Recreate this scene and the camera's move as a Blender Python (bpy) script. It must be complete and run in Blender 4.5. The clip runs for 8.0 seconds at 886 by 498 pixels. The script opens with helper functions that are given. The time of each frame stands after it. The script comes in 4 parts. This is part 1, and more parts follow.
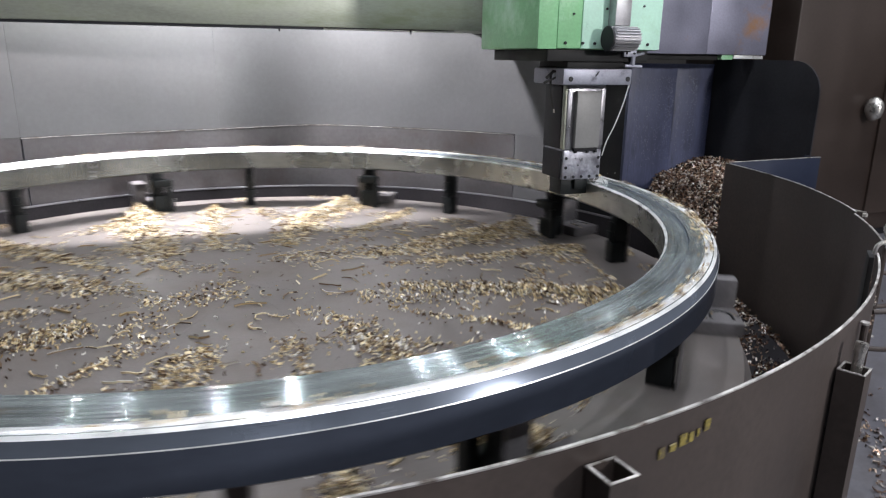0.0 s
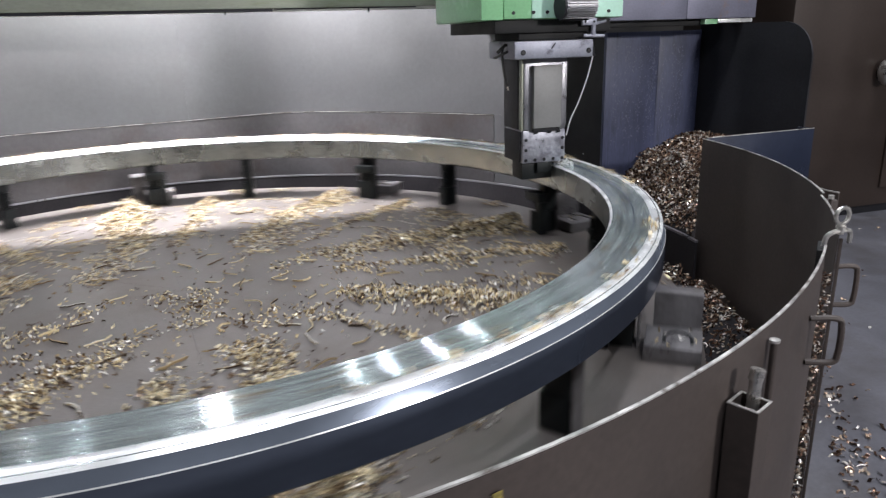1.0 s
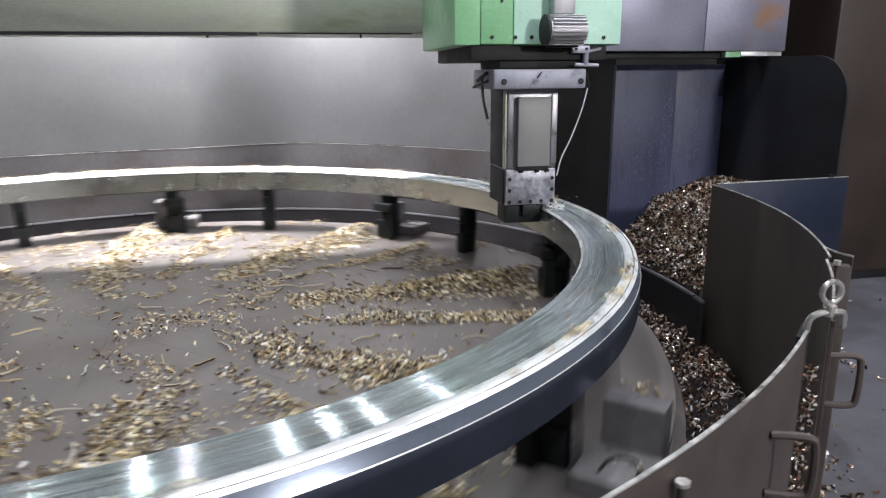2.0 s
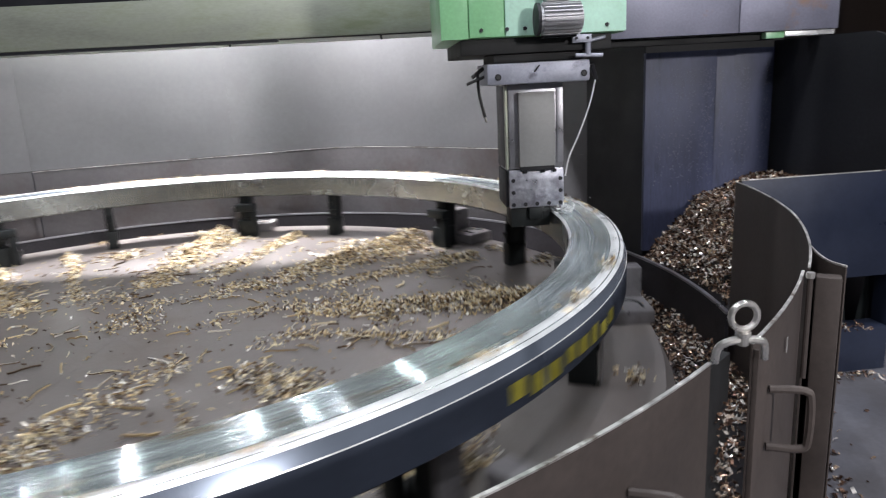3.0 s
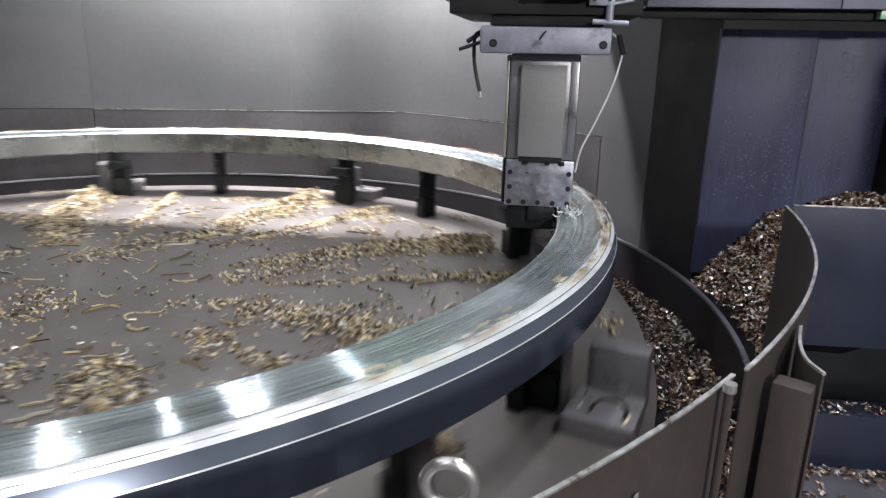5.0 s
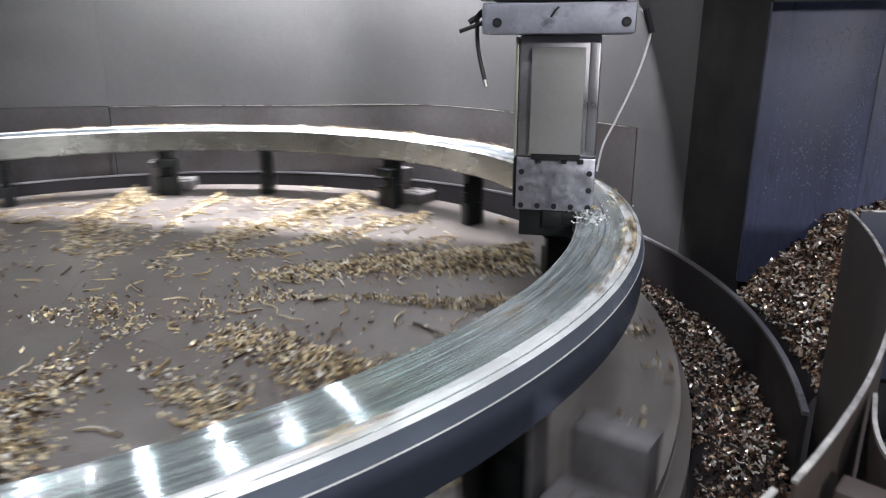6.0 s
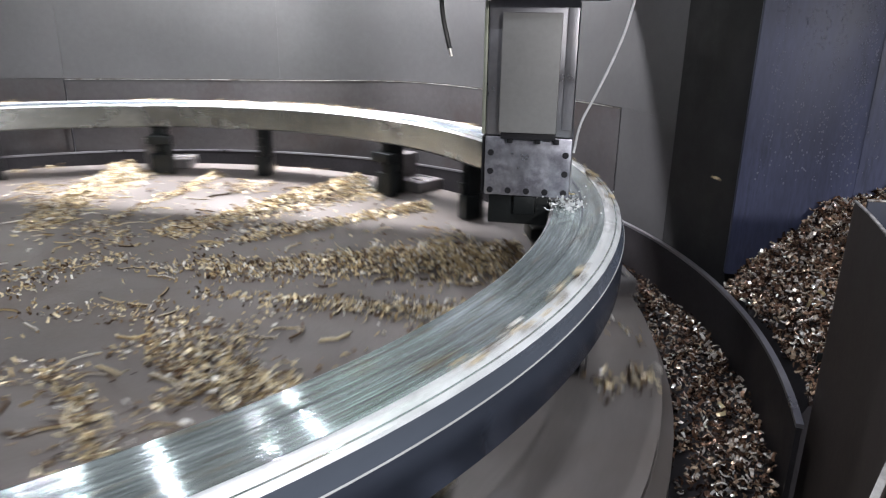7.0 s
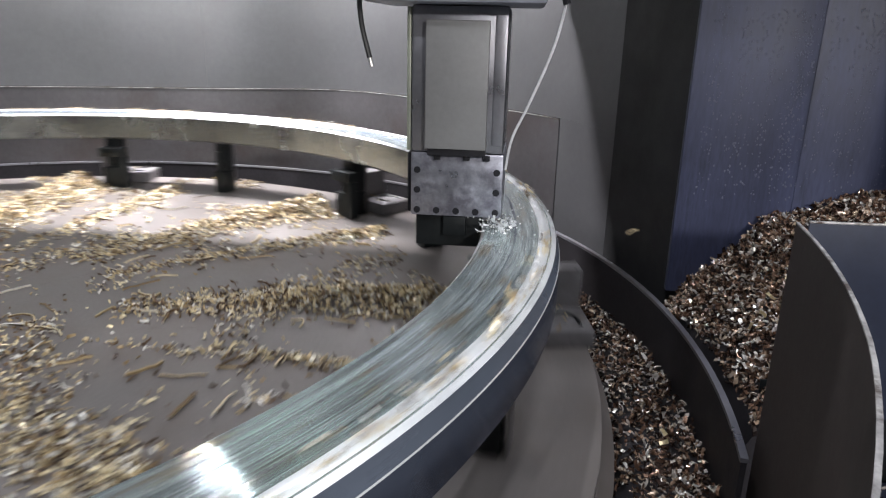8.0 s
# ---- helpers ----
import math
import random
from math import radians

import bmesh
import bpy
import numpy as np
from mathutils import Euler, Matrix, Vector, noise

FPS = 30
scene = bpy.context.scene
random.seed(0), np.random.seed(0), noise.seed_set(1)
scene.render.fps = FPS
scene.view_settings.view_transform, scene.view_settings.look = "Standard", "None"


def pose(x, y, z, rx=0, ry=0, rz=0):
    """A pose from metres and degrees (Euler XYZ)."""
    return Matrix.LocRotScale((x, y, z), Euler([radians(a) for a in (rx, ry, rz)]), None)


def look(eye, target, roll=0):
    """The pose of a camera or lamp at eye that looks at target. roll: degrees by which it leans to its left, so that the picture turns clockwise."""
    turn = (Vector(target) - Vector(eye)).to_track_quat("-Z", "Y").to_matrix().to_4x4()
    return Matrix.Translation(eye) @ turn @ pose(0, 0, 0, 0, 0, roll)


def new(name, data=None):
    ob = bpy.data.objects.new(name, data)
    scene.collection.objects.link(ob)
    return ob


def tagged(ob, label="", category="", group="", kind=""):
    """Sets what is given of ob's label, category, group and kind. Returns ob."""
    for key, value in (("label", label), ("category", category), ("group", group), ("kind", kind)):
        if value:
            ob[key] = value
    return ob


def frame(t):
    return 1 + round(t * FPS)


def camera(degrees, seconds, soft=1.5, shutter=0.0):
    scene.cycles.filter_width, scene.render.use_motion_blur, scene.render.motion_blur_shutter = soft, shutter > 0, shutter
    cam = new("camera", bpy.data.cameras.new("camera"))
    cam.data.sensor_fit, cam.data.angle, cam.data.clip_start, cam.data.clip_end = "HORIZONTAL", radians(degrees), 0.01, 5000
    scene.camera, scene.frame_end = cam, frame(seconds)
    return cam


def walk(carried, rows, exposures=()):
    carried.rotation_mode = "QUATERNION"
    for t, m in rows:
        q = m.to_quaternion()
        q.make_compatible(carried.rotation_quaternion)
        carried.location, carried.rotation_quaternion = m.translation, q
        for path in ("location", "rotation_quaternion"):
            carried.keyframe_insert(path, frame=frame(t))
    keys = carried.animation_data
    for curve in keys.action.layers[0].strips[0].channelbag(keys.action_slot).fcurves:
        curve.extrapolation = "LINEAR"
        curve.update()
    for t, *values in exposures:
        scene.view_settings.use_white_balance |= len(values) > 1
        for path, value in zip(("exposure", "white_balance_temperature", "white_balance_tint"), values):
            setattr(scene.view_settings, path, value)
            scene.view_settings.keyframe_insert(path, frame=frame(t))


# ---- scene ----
cam = camera(65.71, 8.0, soft=1.2, shutter=0.5)
walk(cam, [
    (0.0, pose(-0.1944, -3.3149, 1.3960, 74.328, -0.726, -19.658)),
    (0.5, pose(0.1251, -3.2122, 1.3340, 74.474, -1.128, -16.861)),
    (1.0, pose(0.3138, -3.1937, 1.3751, 72.810, 1.691, -17.129)),
    (1.5, pose(0.5419, -3.0411, 1.3451, 75.119, 0.639, -15.063)),
    (3.0, pose(1.2505, -2.8584, 1.2958, 76.120, 3.013, -4.036)),
    (3.5, pose(1.4602, -2.7732, 1.2933, 75.731, 2.374, 1.503)),
    (4.0, pose(1.6346, -2.7140, 1.3012, 75.926, 0.313, 4.911)),
    (4.5, pose(1.7528, -2.5461, 1.2873, 74.798, -1.007, 6.330)),
    (6.0, pose(1.9345, -2.0606, 1.2461, 73.077, 0.151, 12.109)),
    (6.5, pose(1.9405, -1.9020, 1.2284, 72.598, -0.366, 9.964)),
    (7.0, pose(1.9626, -1.8478, 1.2047, 71.559, -0.669, 11.148)),
    (7.5, pose(1.9859, -1.7606, 1.2196, 71.526, -1.437, 7.611)),
    (8.0, pose(1.9993, -1.6922, 1.2072, 72.146, -1.197, 6.892)),
], exposures=[(0.0, 0.18), (1.5, 0.16), (3.0, 0.12), (4.5, 0.0), (6.0, 0.02), (8.0, 0.02)])

# ---- world, lamps, exposure ----
ZR = 0.72            # top face of the turned ring above the shop floor
OMEGA = 83.75        # table speed, degrees a second

world = bpy.data.worlds.new("hall_air")
scene.world = world
world.use_nodes = True
world.node_tree.nodes["Background"].inputs[0].default_value = (0.55, 0.62, 0.75, 1)
world.node_tree.nodes["Background"].inputs[1].default_value = 0.05


def area_lamp(name, eye, target, sx, sy, watts, colour):
    data = bpy.data.lights.new(name, "AREA")
    data.shape, data.size, data.size_y = "RECTANGLE", sx, sy
    data.energy, data.color = watts, colour
    lamp = new(name, data)
    lamp.matrix_world = look(eye, target)
    return lamp


# the work lamp behind the cross rail, and the hall's lamps
area_lamp("work_lamp", (-0.15, 2.19, 2.50), (-0.15, 1.84, 0.3), 1.8, 0.12, 315, (0.97, 0.955, 1.0))
HALL_LAMPS = [(4.4, 0.3, 5.9, 62), (4.3, -2.0, 5.9, 58), (2.4, -1.7, 5.9, 40), (2.8, -0.9, 5.9, 45), (0.4, -1.2, 5.9, 95), (-2.1, 1.9, 5.9, 50),
              (-1.5, 1.6, 5.9, 40), (-0.3, 3.6, 5.9, 80), (4.0, -5.1, 5.9, 60), (8.6, -1.5, 5.2, 70), (0.2, -6.3, 5.9, 180)]
for lx, ly, lz, watts in HALL_LAMPS:
    area_lamp("hall_lamp", (lx, ly, lz), (lx, ly, 0), 0.085, 0.085, watts, (0.895, 0.925, 1.0))
# unseen fill lamp, added to brighten the guard and column fronts
area_lamp("wall_lamp", (4.5, -6.3, 2.8), (2.2, 0, 0.6), 0.5, 0.3, 205, (1.0, 0.97, 0.975))


# ---- materials ----
def mat(name, base, rough=0.5, metal=0.0, vary=0.25, scale=6.0, fine=60.0, bump=0.15, tint=None, tint_scale=2.0,
        tint_lo=0.5, tint_hi=0.7, rough_vary=0.15, aniso=0.0, island=None, stretch=(1, 1, 1), coat=0.0, bump_dist=0.002):
    """A procedural surface: broad variation, fine grain, stains in a second colour, and relief."""
    m = bpy.data.materials.new(name)
    m.use_nodes = True
    nt = m.node_tree
    N, L = nt.nodes, nt.links
    b = N["Principled BSDF"]
    tc = N.new("ShaderNodeTexCoord")
    mp = N.new("ShaderNodeMapping")
    mp.inputs["Scale"].default_value = stretch
    L.new(tc.outputs["Object"], mp.inputs["Vector"])

    def noise_tex(s, detail, rough_n=0.6):
        n = N.new("ShaderNodeTexNoise")
        n.inputs["Scale"].default_value, n.inputs["Detail"].default_value = s, detail
        n.inputs["Roughness"].default_value = rough_n
        L.new(mp.outputs["Vector"], n.inputs["Vector"])
        return n

    def ramp(fac, stops):
        r = N.new("ShaderNodeValToRGB")
        e = r.color_ramp.elements
        while len(e) < len(stops):
            e.new(0.5)
        for el, (p, c) in zip(e, stops):
            el.position, el.color = p, (*c, 1)
        L.new(fac, r.inputs["Fac"])
        return r

    def mix(kind, fac, a, c):
        x = N.new("ShaderNodeMix")
        x.data_type, x.blend_type = "RGBA", kind
        for socket, v in ((x.inputs[0], fac), (x.inputs[6], a), (x.inputs[7], c)):
            if isinstance(v, bpy.types.NodeSocket):
                L.new(v, socket)
            else:
                socket.default_value = v
        return x.outputs[2]

    broad, grain = noise_tex(scale, 6), noise_tex(fine, 4)
    if island:
        g = N.new("ShaderNodeNewGeometry")
        colour = ramp(g.outputs["Random Per Island"], island).outputs["Color"]
    else:
        colour = (*base, 1)
    lo, hi = 1 - vary, 1 + vary
    colour = mix("MULTIPLY", 1.0, colour, ramp(broad.outputs["Fac"], [(0.3, (lo,) * 3), (0.7, (hi,) * 3)]).outputs["Color"])
    colour = mix("MULTIPLY", 1.0, colour, ramp(grain.outputs["Fac"], [(0.3, (1 - vary * 0.5,) * 3), (0.7, (1 + vary * 0.5,) * 3)]).outputs["Color"])
    if tint:
        stain = noise_tex(tint_scale, 8, 0.68)
        f = ramp(stain.outputs["Fac"], [(tint_lo, (0, 0, 0)), (tint_hi, (1, 1, 1))])
        colour = mix("MIX", f.outputs["Color"], colour, (*tint, 1))
    L.new(colour, b.inputs["Base Color"])
    b.inputs["Metallic"].default_value = metal
    mr = N.new("ShaderNodeMapRange")
    mr.inputs[1].default_value, mr.inputs[2].default_value = 0.3, 0.7
    mr.inputs[3].default_value, mr.inputs[4].default_value = max(0.03, rough - rough_vary), min(1, rough + rough_vary)
    L.new(broad.outputs["Fac"], mr.inputs[0])
    L.new(mr.outputs[0], b.inputs["Roughness"])
    if aniso:
        b.inputs["Anisotropic"].default_value = aniso
        tg = N.new("ShaderNodeTangent")
        tg.direction_type, tg.axis = "RADIAL", "Z"
        L.new(tg.outputs[0], b.inputs["Tangent"])
        b.inputs["Anisotropic Rotation"].default_value = 0.25
    if coat:
        b.inputs["Coat Weight"].default_value, b.inputs["Coat Roughness"].default_value = coat, 0.12
    if bump:
        bp = N.new("ShaderNodeBump")
        bp.inputs["Strength"].default_value, bp.inputs["Distance"].default_value = bump, bump_dist
        L.new(grain.outputs["Fac"], bp.inputs["Height"])
        L.new(bp.outputs[0], b.inputs["Normal"])
    return m


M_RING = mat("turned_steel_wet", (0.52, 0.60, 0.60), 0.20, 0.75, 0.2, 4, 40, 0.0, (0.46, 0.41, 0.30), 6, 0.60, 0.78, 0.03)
# one ring steel; bore, side and bevel tones carry their light and shade
M_RINGIN = mat("ring_bore_reflected_light", (0.42, 0.44, 0.42), 0.26, 0.8, 0.2, 3, 50, 0.05, (0.24, 0.24, 0.24), 5, 0.5, 0.7, 0.06)
M_RINGSIDE = mat("ring_side_shaded_steel", (0.165, 0.195, 0.27), 0.16, 0.65, 0.14, 3, 50, 0.05, rough_vary=0.05, aniso=0.85)
M_BEVEL = mat("ring_bevel_lit_steel", (0.215, 0.25, 0.315), 0.26, 0.6, 0.14, 3, 50, 0.05, rough_vary=0.05, aniso=0.6)
M_TABLE = mat("oily_table_steel", (0.178, 0.160, 0.152), 0.40, 0.25, 0.18, 2.5, 90, 0.15, (0.15, 0.125, 0.11), 3, 0.45, 0.75, 0.1)
M_JAW = mat("black_oxide_steel", (0.010, 0.013, 0.014), 0.45, 0.4, 0.3, 8, 80, 0.2)
M_RISER = mat("ground_steel_block", (0.20, 0.19, 0.195), 0.38, 0.3, 0.2, 7, 70, 0.15, (0.11, 0.095, 0.09), 6, 0.5, 0.75)
M_WALL = mat("satin_steel_sheet", (0.118, 0.118, 0.122), 0.42, 0.5, 0.10, 1.2, 30, 0.06, (0.108, 0.106, 0.11), 2.5, 0.5, 0.8, 0.08)
M_SKIRT = mat("stained_steel_sheet", (0.125, 0.119, 0.124), 0.42, 0.7, 0.15, 1.5, 30, 0.08, (0.096, 0.077, 0.073), 2.0, 0.5, 0.75, 0.08)
M_GUARD = mat("brown_oiled_sheet", (0.052, 0.040, 0.0355), 0.58, 0.0, 0.3, 2.5, 60, 0.12, (0.05, 0.038, 0.034), 3, 0.5, 0.75, 0.1)
M_EDGE = mat("bare_cut_edge", (0.60, 0.58, 0.56), 0.40, 0.7, 0.35, 20, 90, 0.3, (0.16, 0.13, 0.11), 14, 0.52, 0.62)
M_BLUE = mat("blue_grey_paint", (0.048, 0.056, 0.108), 0.50, 0.05, 0.38, 5.0, 90, 0.3, (0.024, 0.029, 0.056), 9, 0.54, 0.64, 0.1, stretch=(1, 1, 0.18))
M_DROP = mat("coolant_drop", (0.16, 0.17, 0.23), 0.08, 0.0, 0.1, 20, 80, 0)
M_BLUEPANEL = mat("dark_blue_paint", (0.017, 0.023, 0.045), 0.4, 0.1, 0.2, 2.5, 60, 0.1)
# black paint; also colours surfaces that stand in for deep shade
M_BLACK = mat("black_paint_and_shade", (0.008, 0.008, 0.009), 0.7, 0.0, 0.3, 4, 60, 0.1)
M_DARK = mat("grimy_black_paint", (0.022, 0.022, 0.026), 0.5, 0.1, 0.3, 4, 60, 0.1)
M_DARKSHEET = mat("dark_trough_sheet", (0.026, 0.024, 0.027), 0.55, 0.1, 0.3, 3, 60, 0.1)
M_GREEN = mat("mint_green_enamel", (0.25, 0.54, 0.28), 0.32, 0.0, 0.14, 3, 70, 0.06, (0.55, 0.78, 0.62), 2.2, 0.5, 0.7, 0.06)
M_MINT = mat("pale_mint_enamel", (0.52, 0.80, 0.66), 0.30, 0.0, 0.10, 3, 70, 0.06, (0.38, 0.66, 0.44), 2.0, 0.55, 0.75, 0.06)
# bright steel, the lamps' white highlight partly put into its pale base
M_BRIGHT = mat("bright_steel_and_highlight", (0.80, 0.81, 0.81), 0.30, 0.4, 0.15, 6, 60, 0.03)
# slideway steel; green reflections are put into its base and patch colours
M_RAIL = mat("ground_slideway_steel", (0.37, 0.39, 0.33), 0.46, 0.45, 0.2, 2.5, 50, 0.1, (0.25, 0.28, 0.19), 2.5, 0.46, 0.68, stretch=(0.6, 1, 2))
M_RAILR = mat("violet_grey_slideway", (0.20, 0.20, 0.26), 0.4, 0.5, 0.16, 3, 90, 0.15, (0.30, 0.17, 0.10), 1.6, 0.60, 0.72)
M_RAM = mat("ram_steel", (0.33, 0.33, 0.36), 0.36, 0.8, 0.14, 5, 60, 0.06, (0.28, 0.25, 0.24), 3, 0.52, 0.8)
M_COVER = mat("grey_cover_plate", (0.25, 0.25, 0.25), 0.5, 0.25, 0.1, 5, 60, 0.08, (0.24, 0.22, 0.20), 8, 0.62, 0.8)
M_PLATE = mat("coolant_marked_plate", (0.42, 0.43, 0.49), 0.38, 0.75, 0.28, 14, 70, 0.12, (0.22, 0.22, 0.26), 16, 0.45, 0.62)
M_FLANGE = mat("grey_cast_flange", (0.30, 0.31, 0.37), 0.45, 0.4, 0.18, 8, 80, 0.15, (0.12, 0.12, 0.15), 9, 0.58, 0.72)
M_MOTOR = mat("cast_aluminium", (0.40, 0.40, 0.42), 0.42, 0.7, 0.15, 9, 80, 0.1)
M_RUBBER = mat("black_hose_rubber", (0.015, 0.015, 0.016), 0.5, 0, 0.2, 9, 80, 0.1)
M_WHITEHOSE = mat("clear_coolant_hose", (0.75, 0.76, 0.78), 0.3, 0, 0.1, 20, 80, 0.05)
M_ZINC = mat("zinc_plated_steel", (0.62, 0.60, 0.57), 0.33, 0.9, 0.2, 25, 120, 0.1)
M_FLOOR = mat("oily_concrete_floor", (0.10, 0.10, 0.115), 0.38, 0, 0.25, 2, 50, 0.25, (0.06, 0.055, 0.055), 1.4, 0.48, 0.7, 0.15)
M_HALL = mat("dim_hall_wall", (0.10, 0.095, 0.09), 0.7, 0, 0.2, 0.8, 20, 0.1)
M_HALLWARM = mat("brown_machine_paint", (0.030, 0.020, 0.016), 0.5, 0.1, 0.25, 1.5, 40, 0.1)
M_OCHRE = mat("faded_ochre_marker", (0.26, 0.21, 0.05), 0.5, 0, 0.4, 60, 150, 0.1, (0.10, 0.08, 0.05), 50, 0.5, 0.6)
M_YELLOW = mat("yellow_marker_paint", (0.42, 0.36, 0.05), 0.5, 0, 0.3, 30, 90, 0.1)
CHIP_COLOURS = [(0.0, (0.035, 0.022, 0.014)), (0.24, (0.16, 0.10, 0.055)), (0.40, (0.46, 0.34, 0.18)), (0.60, (0.69, 0.57, 0.35)),
                (0.80, (0.82, 0.72, 0.50)), (0.90, (0.58, 0.55, 0.50)), (1.0, (0.93, 0.91, 0.86))]
PILE_COLOURS = [(0.0, (0.018, 0.011, 0.009)), (0.27, (0.070, 0.039, 0.027)), (0.54, (0.26, 0.15, 0.10)), (0.74, (0.52, 0.39, 0.28)),
                (0.86, (0.76, 0.69, 0.62)), (1.0, (0.96, 0.93, 0.90))]
M_CHIP = mat("straw_steel_chips", (0.5, 0.4, 0.3), 0.40, 0.42, 0.1, 30, 200, 0, island=CHIP_COLOURS)
M_PILECHIP = mat("bronze_steel_chips", (0.4, 0.3, 0.2), 0.24, 0.5, 0.1, 30, 200, 0, island=PILE_COLOURS)


# ---- building tools ----
def link_mesh(name, bm, material, parent=None, label="", smooth=False):
    me = bpy.data.meshes.new(name)
    bm.normal_update()
    bm.to_mesh(me)
    bm.free()
    me.materials.append(material)
    if smooth:
        me.shade_smooth()
    me.set_sharp_from_angle(angle=radians(24))
    ob = new(name, me)
    if parent:
        ob.parent = parent
    if label:
        ob["label"] = label
    return ob


part = link_mesh


def empty(name, m, label, category, group="", kind=""):
    ob = new(name)
    ob.matrix_world = m
    return tagged(ob, label, category, group, kind)


def box(bm, x0, x1, y0, y1, z0, z1, bevel=0.0, m=None):
    """A block with bevelled edges."""
    r = bmesh.ops.create_cube(bm, size=1)
    vs = r["verts"]
    bmesh.ops.transform(bm, matrix=Matrix.LocRotScale(((x0 + x1) / 2, (y0 + y1) / 2, (z0 + z1) / 2), None, (x1 - x0, y1 - y0, z1 - z0)), verts=vs)
    if bevel:
        es = {e for v in vs for e in v.link_edges}
        out = bmesh.ops.bevel(bm, geom=list(es), offset=bevel, segments=2, profile=0.6, affect="EDGES")
        vs = list({v for f in out["faces"] for v in f.verts} | {v for v in vs if v.is_valid})
    if m:
        bmesh.ops.transform(bm, matrix=m, verts=vs)
    return vs


def one_box(name, x0, x1, y0, y1, z0, z1, material, parent=None, bevel=0.004, label="", m=None):
    bm = bmesh.new()
    box(bm, x0, x1, y0, y1, z0, z1, bevel, m)
    return part(name, bm, material, parent, label)


def rod(bm, a, b, r, seg=12, r2=None):
    a, b = Vector(a), Vector(b)
    q = (b - a).to_track_quat("Z", "Y").to_matrix().to_4x4()
    bmesh.ops.create_cone(bm, cap_ends=True, segments=seg, radius1=r, radius2=r if r2 is None else r2, depth=(b - a).length,
                          matrix=Matrix.Translation((a + b) / 2) @ q)


def tube(bm, pts, r, seg=8):
    """A round bar swept along points."""
    pts = [Vector(p) for p in pts]
    rings = []
    for i, p in enumerate(pts):
        d = (pts[min(i + 1, len(pts) - 1)] - pts[max(i - 1, 0)]).normalized()
        u = d.orthogonal().normalized() if not rings else (rings_u - d * rings_u.dot(d)).normalized()
        rings_u = u
        v = d.cross(u)
        rings.append([bm.verts.new(p + (u * math.cos(k * math.tau / seg) + v * math.sin(k * math.tau / seg)) * r) for k in range(seg)])
    for a, b in zip(rings, rings[1:]):
        for k in range(seg):
            f = bm.faces.new((a[k], a[(k + 1) % seg], b[(k + 1) % seg], b[k]))
            f.smooth = True
    bm.faces.new(rings[0][::-1])
    bm.faces.new(rings[-1])


def smooth_path(pts, n=6):
    """Points of a Catmull-Rom curve through pts."""
    P = [Vector(p) for p in pts]
    P = [2 * P[0] - P[1]] + P + [2 * P[-1] - P[-2]]
    out = []
    for i in range(1, len(P) - 2):
        for k in range(n):
            t = k / n
            a, b, c, d = P[i - 1:i + 3]
            out.append(0.5 * (2 * b + (c - a) * t + (2 * a - 5 * b + 4 * c - d) * t * t + (3 * b - a - 3 * c + d) * t ** 3))
    return out + [P[-2]]


def polar(r, a, z=0.0):
    return Vector((r * math.cos(radians(a)), r * math.sin(radians(a)), z))


def lathe(bm, profile, a0=0.0, a1=360.0, step=2.0, smooth=True):
    """Turns a closed profile of (r, z) about the z axis; an open sweep gets end caps."""
    full = abs(a1 - a0) >= 359.9
    n = max(2, round(abs(a1 - a0) / step))
    cols = []
    for i in range(n if full else n + 1):
        a = a0 + (a1 - a0) * i / n
        cols.append([bm.verts.new(polar(r, a, z)) for r, z in profile])
    k = len(profile)
    pairs = list(zip(cols, cols[1:] + ([cols[0]] if full else [])))
    for c, d in pairs:
        for j in range(k):
            f = bm.faces.new((c[j], d[j], d[(j + 1) % k], c[(j + 1) % k]))
            f.smooth = smooth
    if not full:
        bm.faces.new(cols[0])
        bm.faces.new(cols[-1][::-1])
    bmesh.ops.recalc_face_normals(bm, faces=bm.faces[:])


def sheet(name, r, a0, a1, z0, z1, thick, material, parent=None, label="", edge=None):
    """A rolled sheet; edge: the bare cut edge along its top is a part of its own."""
    bm = bmesh.new()
    lathe(bm, [(r, z0), (r + thick, z0), (r + thick, z1), (r, z1)], a0, a1, 1.5)
    ob = part(name, bm, material, parent, label)
    if edge:
        bm = bmesh.new()
        lathe(bm, [(r - 0.0015, z1 + 0.0005), (r + thick + 0.0015, z1 + 0.0005), (r + thick + 0.0015, z1 + 0.0035), (r - 0.0015, z1 + 0.0035)], a0, a1, 1.5)
        part("cut_edge", bm, edge, parent, "bare bright sheet edge")
    return ob


